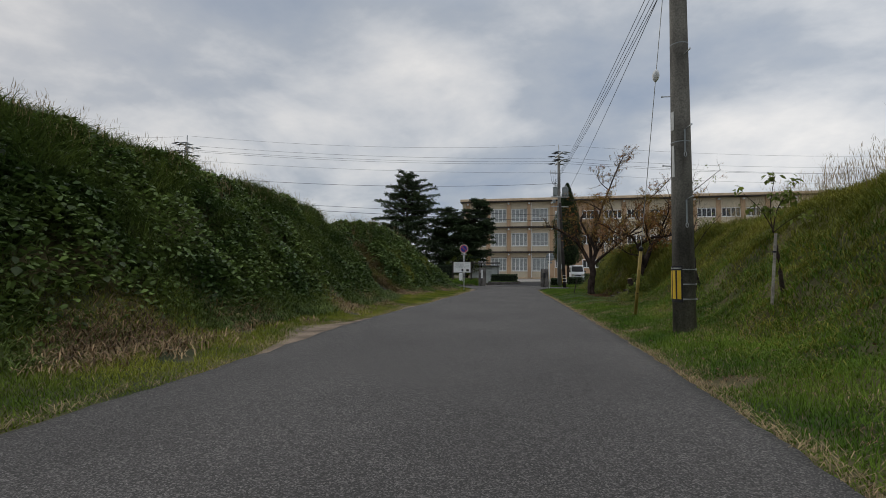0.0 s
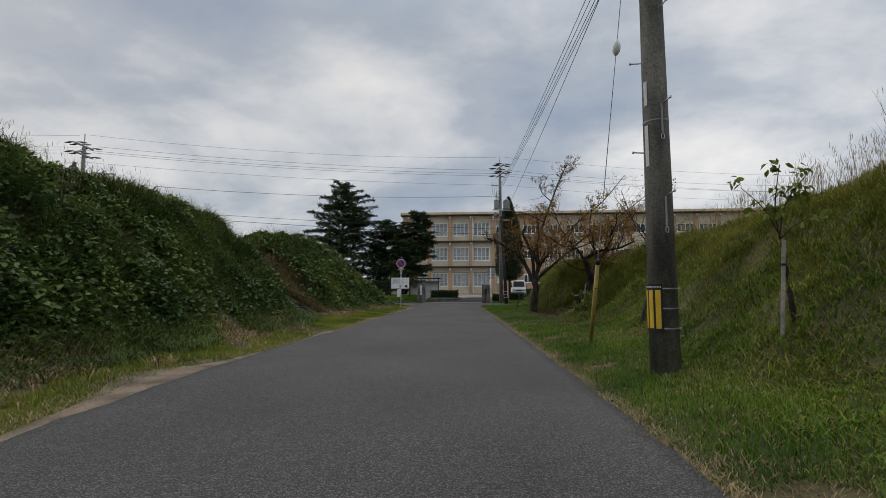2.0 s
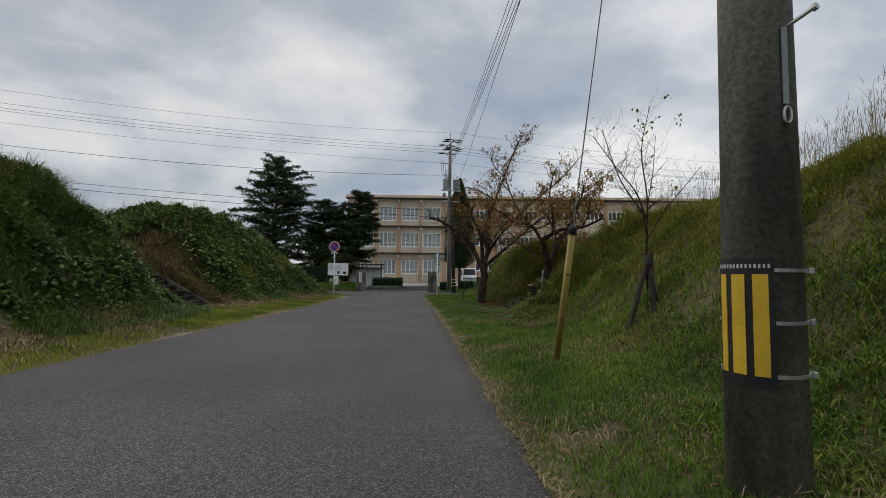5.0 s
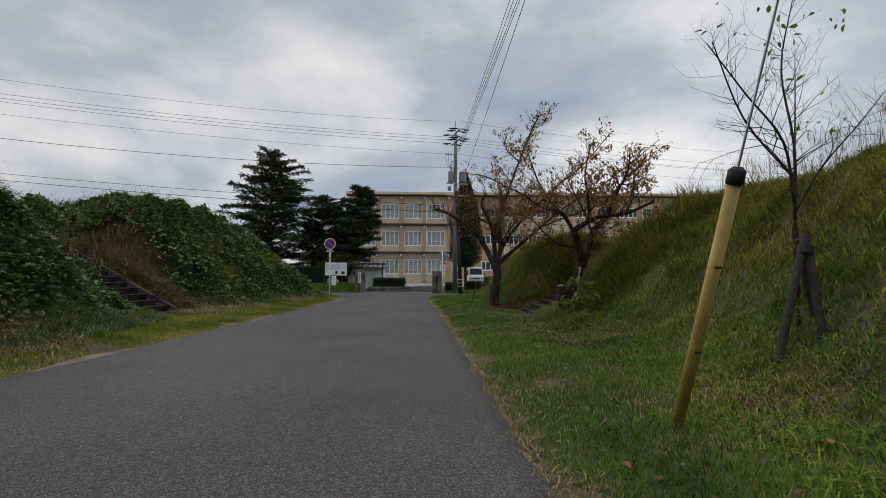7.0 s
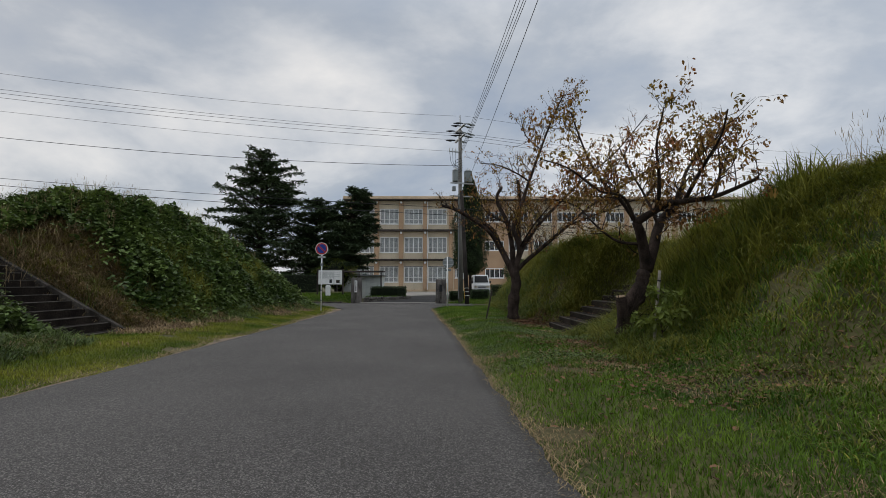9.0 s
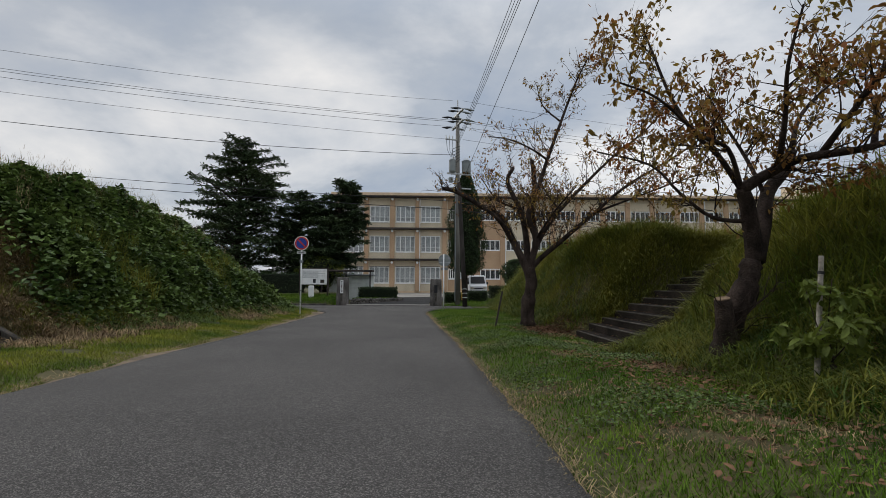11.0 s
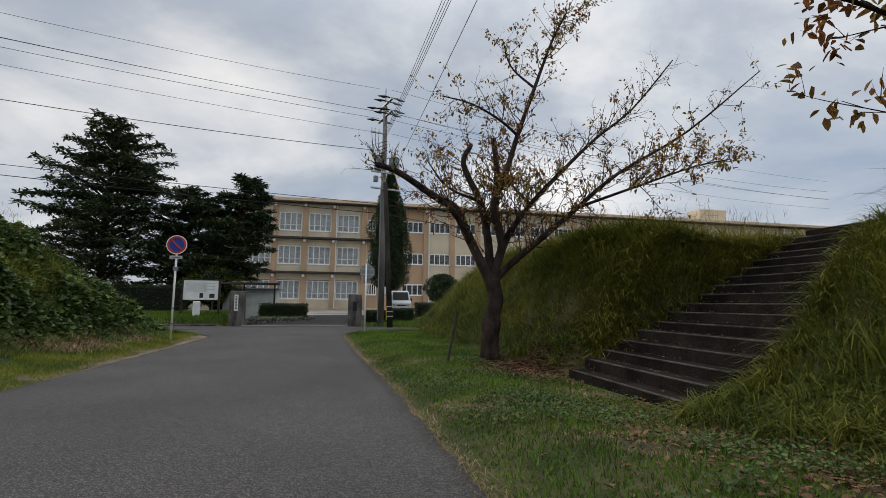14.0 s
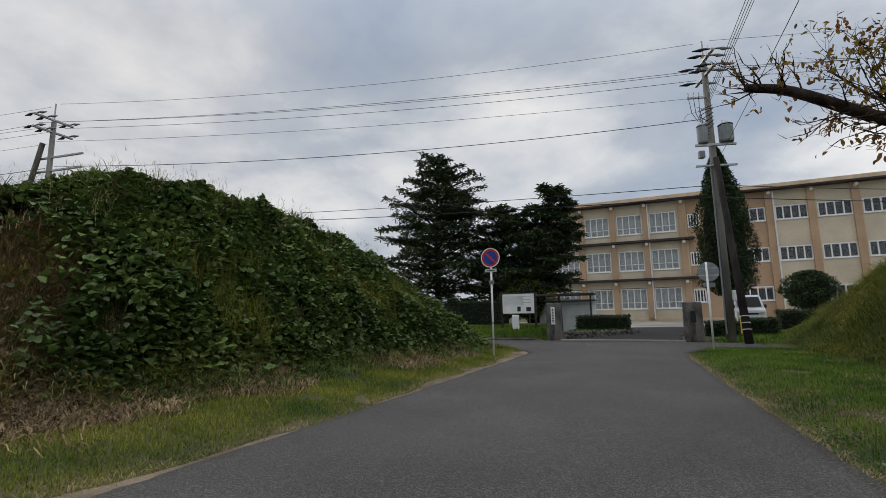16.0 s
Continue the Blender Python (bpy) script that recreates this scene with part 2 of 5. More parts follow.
def land(x, y):
    """Height of the ground, before any plants."""
    x, y = np.asarray(x, float), np.asarray(y, float)
    z = road_z(y) - 0.02
    # left mound
    toe = left_toe(y)
    d = toe - x
    h = np.interp(y, [-30, 0, 8, 12, 17, 20, 23, 26, 28.5, 30, 31.2], [3.1, 3.2, 3.25, 3.1, 3.5, 3.75, 3.65, 3.0, 2.0, 0.9, 0.0])
    lm = h * (smooth(-0.4, 3.6, d) * 0.55 + 0.45 * np.clip(d / 3.4, 0, 1)) * (1 - smooth(5.0, 9.5, d)) + rough(x, y) * smooth(0, 1.5, d) * smooth(0, 2, h)
    cut = smooth(10.1, 11.7, y) * (1 - smooth(15.7, 18.5, y))
    lm = lm * (1 - cut) + np.minimum(lm, np.maximum(0, 0.56 * (-7.75 - x)) + 0.12 + 0.5 * rough(x * 2, y * 2)) * cut
    verge = 0.14 * smooth(0.15, 2.0, left_edge(y) - x) * (1 - smooth(29, 31, y))
    sl = STAIR_L
    inside = smooth(sl["y0"] - 0.35, sl["y0"], y) * (1 - smooth(sl["y1"], sl["y1"] + 0.35, y)) * smooth(-6.5, -7.5, x)
    stair = np.clip((sl["x0"] - x) / sl["run"] * sl["rise"], 0, 2.4) + 0.05
    lm = lm * (1 - inside) + (stair - 0.22) * inside
    # right mound
    toe = np.interp(y, [-30, 0, 4, 10, 13, 18, 22, 28, 34, 40], [0.9, 0.8, 1.0, 1.5, 1.95, 2.3, 2.0, 2.0, 2.3, 3.2])
    d = x - toe
    h = np.interp(y, [-30, 0, 9, 12.5, 14.5, 18, 21, 25, 29, 33, 36, 41], [2.9, 2.9, 2.8, 2.45, 2.15, 2.3, 2.5, 2.55, 2.5, 2.1, 1.5, 0.1])
    reach = np.interp(y, [-30, 8, 11, 14.6, 17.8, 19, 24, 30, 36], [5.1, 5.1, 4.2, 3.4, 2.7, 2.1, 2.4, 2.8, 3.4])
    rm = h * smooth(0.07, 1.0, d / reach) * (1 - smooth(9, 15, d)) + (1.5 * rough(x, y) + 0.6 * rough(2.3 * x + 1.0, 2.6 * y) + 0.35 * rough(5.1 * x, 4.7 * y)) * smooth(0.2, 1.6, d) * smooth(0, 2, h)
    foot = smooth(12.6, 14.4, y) * (1 - smooth(18.0, 19.6, y)) * smooth(0.9, 2.2, x)
    verge = verge + 0.16 * smooth(0.1, 1.2, x - right_edge(y)) * (1 - smooth(27, 31, y)) * (1 - 0.75 * foot)
    sr = STAIR_R
    inside = smooth(sr["y0"] - 0.35, sr["y0"], y) * (1 - smooth(sr["y1"], sr["y1"] + 0.35, y)) * smooth(1.9, 2.6, x)
    stair = np.clip((x - sr["x0"]) / sr["run"] * sr["rise"], 0, 2.5)
    rm = rm * (1 - inside) + (stair - 0.22) * inside
    lawn = (0.20 + 0.09 * (y - 33.4)) * smooth(33.2, 33.7, y) * (1 - smooth(37.5, 39.0, y)) * smooth(-6.0, -6.5, x) * smooth(-17, -14, x)
    return z + verge + np.maximum(lm, 0) + np.maximum(rm, 0) + np.maximum(lawn, 0)


def axis(lo, hi, step, far, grow=1.35):
    a = list(np.arange(lo, hi + 1e-6, step))
    s = step
    while a[-1] < far:
        s *= grow; a.append(a[-1] + s)
    s = step
    while a[0] > -far:
        s *= grow; a.insert(0, a[0] - s)
    return np.array(a)


def grid(xs, ys, zf):
    X, Y = np.meshgrid(xs, ys)
    V = np.stack([X.ravel(), Y.ravel(), zf(X.ravel(), Y.ravel())], 1)
    i = np.arange(len(ys) - 1)[:, None] * len(xs) + np.arange(len(xs) - 1)[None, :]
    i = i.ravel()
    return V, np.stack([i, i + 1, i + len(xs) + 1, i + len(xs)], 1)


M_SOIL = material("bank_soil", (0.055, 0.07, 0.022), 0.95, scale=0.9, vary=0.35, fine=25, second=(0.12, 0.10, 0.045), bump=0.6)
V, F = grid(axis(-16, 16, 0.16, 2500), axis(-12, 42, 0.16, 2500), land)
ground = tagged(new("ground", mesh_of("ground", V, F, M_SOIL, True)), "grassy earth with mown verges and worn soil", "ground", kind="structure")


def road_surface(name, rows, mat, z, label):
    """A strip between two edges, row by row, with a crumbled margin."""
    V, F = [], []
    rnd = random.Random(5)
    m = 25
    for y, a, b in rows:
        a += 0.06 * noise.noise((y * 1.7, 3.1, 0)) + 0.04 * noise.noise((y * 7, 1.1, 0))
        b += 0.06 * noise.noise((y * 1.7, 9.1, 0)) + 0.04 * noise.noise((y * 7, 5.1, 0))
        V.append((a, y, z(y) - 0.06))
        for k in range(m):
            u = k / (m - 1)
            V.append((a + (b - a) * u, y, z(y) + 0.02 + 0.05 * (1 - (2 * u - 1) ** 2)))
        V.append((b, y, z(y) - 0.06))
    w = m + 2
    for j in range(len(rows) - 1):
        for k in range(w - 1):
            i = j * w + k
            F.append((i, i + 1, i + w + 1, i + w))
    return tagged(new(name, mesh_of(name, V, np.array(F), mat, False)), label, "road", kind="structure")


rows = []
for y in np.arange(-16, 31.01, 0.1):
    fl = smooth(27.2, 31, y)
    rows.append((y, left_edge(y) - 3.5 * fl ** 3, right_edge(y) + 0.8 * fl ** 3))
rows += [(y, -26.0, 1.6) for y in (31.02, 31.8, 32.6)]
M_DRIVE = material("dark_asphalt", (0.034, 0.032, 0.031), 0.9, scale=0.6, vary=0.18, fine=110, bump=0.6)
drive = [(y, -5.25, -0.65) for y in np.arange(33.0, 36.4, 0.2)]
drive += [(y, -5.2 + 0.2 * (y - 36.4), -0.3 + 0.42 * (y - 36.4)) for y in np.arange(36.5, 45, 0.5)]
rows += [(y, -5.3, -0.6) for y in (32.62, 32.8, 32.99)]
road = road_surface("road", rows, M_ROAD, road_z, "worn grey asphalt lane with crumbling grassy edges")
road_surface("driveway", drive, M_DRIVE, lambda y: road_z(y) - 0.012, "dark asphalt drive inside the gate")
M_YARD = material("yard_concrete", (0.30, 0.28, 0.25), 0.9, scale=0.4, vary=0.2, fine=20, bump=0.2)
V, F = grid(np.linspace(-16, 30, 40), np.linspace(45.2, 60.6, 20), lambda x, y: land(x, y) + 0.03)
tagged(new("yard", mesh_of("yard", V, F, M_YARD)), "pale concrete yard in front of the school", "yard", kind="structure")
gut = boxed(-5.3, -0.62, 32.98, 33.2, float(road_z(33.1)) - 0.1, float(road_z(33.1)) + 0.075, 0.01)
tagged(part("gutter", gut, M_YARD), "pale concrete gutter strip across the gate", "gutter", kind="structure")


def margin(y):
    """Width of the bare earth beside the lane."""
    y = np.asarray(y, float)
    return np.clip(0.16 + 0.14 * np.sin(0.9 * y + 1.0) + 0.07 * np.sin(2.7 * y) + 0.28 * smooth(20, 27, y) + 0.42 * np.exp(-((y - 0.4) / 1.5) ** 2), 0.02, 1)


def litter(x, y):
    """Leaf litter on bare soil round the second cherry tree and the foot of the steps."""
    return ((x - 2.55) / 0.8) ** 2 + ((y - 18.4) / 0.95) ** 2 < 1.0 + 0.35 * np.sin(4 * x + 3 * y)

# ---- more materials ----
M_GLASS = material("window_glass", (0.94, 0.96, 0.96), 0.03, scale=1, vary=0.02, bump=0, spec=0.5)
M_GLASS.node_tree.nodes["Principled BSDF"].inputs["Transmission Weight"].default_value = 0.96
M_GLASS.node_tree.nodes["Principled BSDF"].inputs["IOR"].default_value = 1.25
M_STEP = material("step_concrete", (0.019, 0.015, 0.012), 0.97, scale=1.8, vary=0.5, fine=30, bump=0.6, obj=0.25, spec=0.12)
M_STEPEDGE = material("step_nosing", (0.075, 0.067, 0.058), 0.95, scale=3, vary=0.5, fine=30, bump=0.5, spec=0.15)
M_YELLOW = material("guard_yellow", (0.62, 0.40, 0.03), 0.5, scale=5, vary=0.12, bump=0.05)
M_TUBE = material("faded_yellow_plastic", (0.42, 0.31, 0.09), 0.55, scale=4, vary=0.15, bump=0.05)
M_BLACK = material("black_plastic", (0.018, 0.018, 0.02), 0.6, scale=5, vary=0.2, bump=0.05)
M_STEEL = material("galvanised_steel", (0.38, 0.39, 0.39), 0.45, 0.7, scale=6, vary=0.2, bump=0.05)
M_GREYMETAL = material("grey_enamel", (0.22, 0.24, 0.24), 0.5, 0.1, scale=3, vary=0.15, bump=0.05)
M_RED = material("sign_red", (0.50, 0.045, 0.03), 0.45, scale=5, vary=0.08, bump=0)
M_BLUE = material("sign_blue", (0.02, 0.05, 0.30), 0.45, scale=5, vary=0.08, bump=0)
M_WIRE = material("cable_sheath", (0.03, 0.03, 0.035), 0.6, scale=5, bump=0)
M_WOOD = material("grey_wood", (0.30, 0.27, 0.23), 0.9, scale=6, vary=0.35, fine=40, bump=0.5)
M_DARKWOOD = material("dark_wood", (0.045, 0.036, 0.03), 0.9, scale=6, vary=0.35, fine=40, bump=0.5)
M_BROWNLEAF = material("autumn_leaf", (0.29, 0.105, 0.032), 0.6, island=0.6, scale=1.6, second=(0.24, 0.18, 0.04), bump=0, translucent=0.42)
M_CUT = material("cut_wood", (0.21, 0.145, 0.09), 0.9, scale=14, vary=0.4, fine=60, bump=0.3)
M_GREENLEAF = material("sapling_leaf", (0.15, 0.20, 0.035), 0.6, island=0.35, scale=2, second=(0.20, 0.24, 0.045), bump=0, translucent=0.35)
M_NEEDLE = material("cedar_needles", (0.045, 0.075, 0.036), 0.8, island=0.55, scale=0.6, second=(0.08, 0.115, 0.048), bump=0, translucent=0.1)
M_HEDGE = material("hedge_leaf", (0.03, 0.055, 0.018), 0.75, island=0.45, scale=1.2, second=(0.045, 0.075, 0.022), bump=0, translucent=0.1)
# near black: the shade deep between leaves, put into the colour of a filler
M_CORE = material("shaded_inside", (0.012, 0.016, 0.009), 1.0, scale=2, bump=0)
M_DEADLEAF = material("fallen_leaves", (0.16, 0.085, 0.045), 0.9, island=0.5, scale=2, bump=0)
M_PATCH = material("bare_soil", (0.20, 0.15, 0.105), 0.95, scale=2.5, vary=0.35, fine=40, bump=0.6)
M_STRAW = material("brown_straw", (0.22, 0.14, 0.075), 0.9, island=0.75, scale=1.5, second=(0.36, 0.26, 0.14), bump=0, translucent=0.15)
M_INK = material("dark_lettering", (0.04, 0.04, 0.045), 0.7, scale=5, bump=0)
M_PAPER = material("faded_print", (0.50, 0.50, 0.47), 0.7, scale=2, vary=0.12, fine=25, bump=0)
M_VAN = material("van_white", (0.72, 0.73, 0.74), 0.3, scale=2, vary=0.04, bump=0)
M_LAMP = material("lamp_lens", (0.55, 0.5, 0.42), 0.2, scale=4, bump=0)
M_SHED = material("ribbed_sheet", (0.66, 0.69, 0.66), 0.6, scale=2, vary=0.12, bump=0.05)
M_PILLAR = material("pillar_concrete", (0.11, 0.10, 0.092), 0.95, scale=3.5, vary=0.6, fine=30, bump=0.5, stretch=0.4)
M_STONE = material("kerb_stone", (0.11, 0.10, 0.09), 0.95, scale=5, vary=0.35, obj=0.3, bump=0.5)

rng = np.random.default_rng(11)


# ---- plants ----
def blades(P, height, width, lean, segs=2, droop=0.5, az=None):
    """Grass blades at points P: tapered strips that lean and droop."""
    n = len(P)
    height, width, lean = (np.broadcast_to(np.asarray(a, float), (n,)) for a in (height, width, lean))
    az = rng.uniform(0, 2 * np.pi, n) if az is None else az
    d = np.stack([np.cos(az), np.sin(az), np.zeros(n)], 1)
    s = np.stack([-np.sin(az), np.cos(az), np.zeros(n)], 1)
    rows = []
    for k in range(segs + 1):
        u = k / segs
        out = lean * height * (u ** 1.6)
        up = height * (u - droop * lean * u ** 2.5 * 0.9)
        c = P + d * out[:, None] + np.array([0, 0, 1.0]) * up[:, None]
        if k < segs:
            w = (width * (1 - 0.55 * u))[:, None] * 0.5
            rows += [c - s * w, c + s * w]
        else:
            rows.append(c)
    m = 2 * segs + 1
    V = np.stack(rows, 1).reshape(-1, 3)
    b = (np.arange(n) * m)[:, None]
    quads = [b + np.array([[2 * k, 2 * k + 1, 2 * k + 3, 2 * k + 2]]) for k in range(segs - 1)]
    tris = b + np.array([[2 * segs - 2, 2 * segs - 1, 2 * segs]])
    return V, ([np.concatenate(quads)] if quads else []) + [tris]


def leaves(P, size, up=0.55, ratio=0.6, fold=0.25, hang=0.0):
    """Leaf blades at points P, folded along the midrib, tilted every way."""
    n = len(P)
    size = np.broadcast_to(np.asarray(size, float), (n,))[:, None]
    az = rng.uniform(0, 2 * np.pi, n)
    tilt = rng.normal(-hang, 1 - up, n)
    d = np.stack([np.cos(az) * np.cos(tilt), np.sin(az) * np.cos(tilt), np.sin(tilt)], 1)
    s = np.stack([-np.sin(az), np.cos(az), rng.normal(0, 1 - up, n)], 1)
    s /= np.linalg.norm(s, axis=1)[:, None]
    nn = np.cross(d, s)
    c = [(0, 0, 0), (0.35, 1, 1), (0.72, 0.72, 0.8), (1.0, 0, 0), (0.72, -0.72, 0.8), (0.35, -1, 1)]
    V = np.stack([P + d * size * a + s * size * ratio * 0.5 * b + nn * size * fold * e * 0.5 for a, b, e in c], 1).reshape(-1, 3)
    b = (np.arange(n) * 6)[:, None]
    return V, [np.concatenate([b + np.array([[0, 1, 2, 3]]), b + np.array([[0, 3, 4, 5]])])]


def stuff(name, VF, mat, label, category):
    return tagged(new(name, mesh_of(name, VF[0], VF[1], mat)), label, category, kind="stuff")


def join(list_vf):
    V, Q, T, o = [], [], [], 0
    for v, f in list_vf:
        V.append(v)
        for a in f:
            (Q if a.shape[1] == 4 else T).append(a + o)
        o += len(v)
    F = ([np.concatenate(Q)] if Q else []) + ([np.concatenate(T)] if T else [])
    return np.concatenate(V), F


def on_land(x, y, dz=0.0):
    return np.stack([x, y, land(x, y) + dz], 1)


def patchy(x, y, k=1.0, o=0.0):
    """A smooth field of about 0 to 1 over the plan, for drifts of plants."""
    f = np.sin(k * (1.1 * x + 0.6 * y) + o) + np.sin(k * (0.5 * x - 1.3 * y) + 2.1 + o) + np.sin(k * (2.3 * x + 1.9 * y) + 4 * o) * 0.6
    return 0.5 + f / 5.2


def in_stairs(x, y, pad=0.05):
    r, l = STAIR_R, STAIR_L
    a = (y > r["y0"] - pad) & (y < r["y1"] + pad) & (x > r["x0"] - 0.1) & (x < 8.5)
    b = (y > l["y0"] - pad) & (y < l["y1"] + pad) & (x < l["x0"] + 0.1) & (x > -14)
    return a | b


def right_toe(y):
    return np.interp(y, [-30, 0, 4, 10, 13, 18, 22, 28, 34, 40], [0.9, 0.8, 1.0, 1.5, 1.95, 2.3, 2.0, 2.0, 2.3, 3.2])


def tufts(x, y, per, h, w, lean, segs=3, droop=0.6, spread=0.10, scale=None, dz=0.0):
    n = len(x)
    X = np.repeat(x, per) + rng.normal(0, spread, n * per)
    Y = np.repeat(y, per) + rng.normal(0, spread, n * per)
    H = np.repeat(rng.uniform(*h, n), per) * rng.uniform(0.55, 1.15, n * per)
    if scale is not None:
        H = H * np.repeat(scale, per)
    k = ~in_stairs(X, Y, -0.15)
    Z = np.repeat(np.broadcast_to(dz, (n,)), per)
    return blades(on_land(X, Y, Z)[k], H[k], w, rng.uniform(*lean, n * per)[k], segs, droop)


def near_y(n, lo, hi):
    return rng.uniform(lo, hi, n)


def grow_ground_cover():
    # short verge grass beside the lane
    n = 260000
    y = near_y(n, -7, 31.5)
    x = right_edge(y) - 0.05 + (right_toe(y) + 1.7 - right_edge(y)) * rng.beta(1.1, 1.2, n)
    k = ~in_stairs(x, y) & (patchy(x, y, 2.4) + 0.25 * patchy(x, y, 7.0, 1.0) > 0.24 + 0.16 * smooth(5, 8, y) * smooth(17, 13, y) * smooth(0.9, 1.6, x - right_edge(y))) & ~litter(x, y)
    x, y = x[k], y[k]
    stuff("verge_grass", blades(on_land(x, y), rng.uniform(0.03, 0.10, len(x)) * (0.35 + 0.65 * smooth(0, 0.5, x - right_edge(y))), 0.009, rng.uniform(0.2, 1.0, len(x)), 1), M_LAWN, "short green grass along the lane", "grass")
    n = 270000
    y = near_y(n, -6, 31)
    x = left_edge(y) + 0.04 - (left_edge(y) - left_toe(y) + 0.8) * rng.beta(1.0, 1.1, n)
    k = ~in_stairs(x, y) & (patchy(x, y, 2.2, 1.0) + 0.2 * patchy(x, y, 7.0) > 0.26) & (left_edge(y) - x > margin(y) * rng.uniform(0.5, 1.1, n))
    x, y = x[k], y[k]
    stuff("verge_grass", blades(on_land(x, y), rng.uniform(0.025, 0.10, len(x)) * (0.4 + 0.6 * smooth(0, 1.0, left_edge(y) - x)), 0.009, rng.uniform(0.2, 1.0, len(x)), 1), M_GRASS, "short yellowish grass along the lane", "grass")
    # dead thatch: lane edges, slope foot, the bare cut by the steps
    pts = []
    y = near_y(7000, -6, 29); x = right_edge(y) + rng.exponential(0.07, len(y)) - 0.04 + 0.1 * smooth(2, -6, y); pts.append((x, y))
    y = near_y(4000, -6, 29); x = left_edge(y) - margin(y) - rng.exponential(0.10, len(y)); pts.append((x, y))
    y = near_y(30000, -6, 29); x = left_toe(y) + rng.normal(0.12, 0.36, len(y)); k = patchy(x, y, 1.3, 5.0) > 0.52; pts.append((x[k], y[k]))
    y = near_y(9000, 15.2, 17.8); x = rng.uniform(-10.8, -7.3, len(y)); k = (y - 15.2) < 1.0 + 1.5 * np.clip((-7.8 - x) / 2, 0.0, 1); pts.append((x[k], y[k]))
    y = near_y(26000, -4, 30); x = right_toe(y) + rng.uniform(-0.8, 4.0, len(y)); k = patchy(x, y, 1.6, 2.0) > 0.68; pts.append((x[k], y[k]))
    x = np.concatenate([p[0] for p in pts]); y = np.concatenate([p[1] for p in pts])
    k = ~in_stairs(x, y)
    stuff("dead_grass", blades(on_land(x[k], y[k], 0.015), rng.uniform(0.04, 0.14, k.sum()), 0.006, rng.uniform(1.0, 1.8, k.sum()), 2, 0.9), M_DRY, "straw-coloured dead grass lying on the soil", "grass")
    # short dead blades in the worn places of the right-hand verge
    y = near_y(62000, -5, 22); x = right_edge(y) + rng.uniform(0, 2.6, len(y)); k = ~in_stairs(x, y) & (patchy(x, y, 2.4) + 0.25 * patchy(x, y, 7.0, 1.0) < 0.55 - 0.10 * smooth(8, 11, y))
    stuff("dead_grass", blades(on_land(x[k], y[k], 0.008), rng.uniform(0.03, 0.10, k.sum()), 0.005, rng.uniform(0.9, 1.8, k.sum()), 2, 0.95), M_STRAW, "brown straw in the worn verge", "grass")
    # brown stems on the cut beside the left-hand steps and along the slope foot
    y = near_y(2600, 15.35, 18.2); x = rng.uniform(-11.6, -7.6, len(y)); k = (y - 15.2) < 1.0 + 1.6 * np.clip((-7.8 - x) / 2, 0.0, 1)
    y2 = near_y(2300, -5, 27); x2 = left_toe(y2) + rng.normal(0.12, 0.32, len(y2)); k2 = (patchy(x2, y2, 1.3, 5.0) > 0.52) & ~in_stairs(x2, y2)
    x3, y3 = x[k] + 0.05, y[k]
    stuff("dry_stems", tufts(x3, y3, 9, (0.10, 0.34), 0.013, (0.6, 1.5), 2, 0.75, 0.16), M_DRY, "straw-coloured dead stems on the cut slope", "grass")
    x3, y3 = rng.uniform(-11.4, -7.9, 420), near_y(420, 15.4, 18.0)
    stuff("slope_grass", tufts(x3, y3, 12, (0.15, 0.45), 0.012, (0.4, 1.1), 3, 0.7, 0.06), M_BANKGRASS, "sparse yellowing grass on the cut slope", "grass")
    stuff("dry_stems", tufts(np.concatenate([x[k], x2[k2]]), np.concatenate([y[k], y2[k2]]), 11, (0.10, 0.30), 0.017, (0.7, 1.3), 2, 0.75, 0.14), M_STRAW, "brown dead stems and leaves on the slope", "grass")
    # long grass on the right-hand mound
    y = np.concatenate([near_y(8200, -3, 40), near_y(4200, -3, 11)]); x = right_toe(y) + 0.5 + 7.5 * rng.beta(1.15, 1.5, len(y))
    k = ~in_stairs(x, y, 0.1) & ~litter(x, y)
    x, y = x[k], y[k]
    grown = (0.70 + 0.30 * smooth(8, 11, y) + 0.55 * (patchy(x, y, 2.9, 1.7) - 0.5)) * (0.45 + 0.55 * np.maximum(smooth(0.7, 2.6, x - right_toe(y)), smooth(7, 11, y) * smooth(0.4, 1.7, x - right_toe(y))))
    y4 = np.concatenate([near_y(2800, -2, 17), rng.normal(4.1, 0.28, 60)]); x4 = right_toe(y4) + 0.2 + rng.uniform(0, 4.4, len(y4)); x4[2800:] = rng.normal(2.0, 0.25, 60); k4 = ((patchy(x4, y4, 2.1, 3.7) > 0.53) | (np.arange(len(y4)) >= 2800)) & (y4 < 10 + 2 * rng.uniform(-1, 1, len(y4))) & ~in_stairs(x4, y4, 0.1)
    stuff("dry_tufts", tufts(x4[k4], y4[k4], 11, (0.05, 0.15), 0.006, (0.6, 1.4), 2, 0.8, 0.12), M_STRAW, "straw-coloured dry tufts among green grass", "grass")
    lush = (rng.uniform(0, 1, len(x)) < 0.7 * (1 - smooth(1.6, 3.4, x - right_toe(y)))) & (y < 18)
    stuff("bank_grass", tufts(x[~lush], y[~lush], 16, (0.18, 0.44), 0.0125, (0.5, 1.4), 3, 0.75, scale=grown[~lush]), M_BANKGRASS, "long yellow-green grass covering the mound", "grass")
    stuff("bank_grass", tufts(x[lush], y[lush], 16, (0.16, 0.40), 0.012, (0.5, 1.4), 3, 0.75, scale=grown[lush]), M_LAWN, "darker green grass on the foot of the mound", "grass")
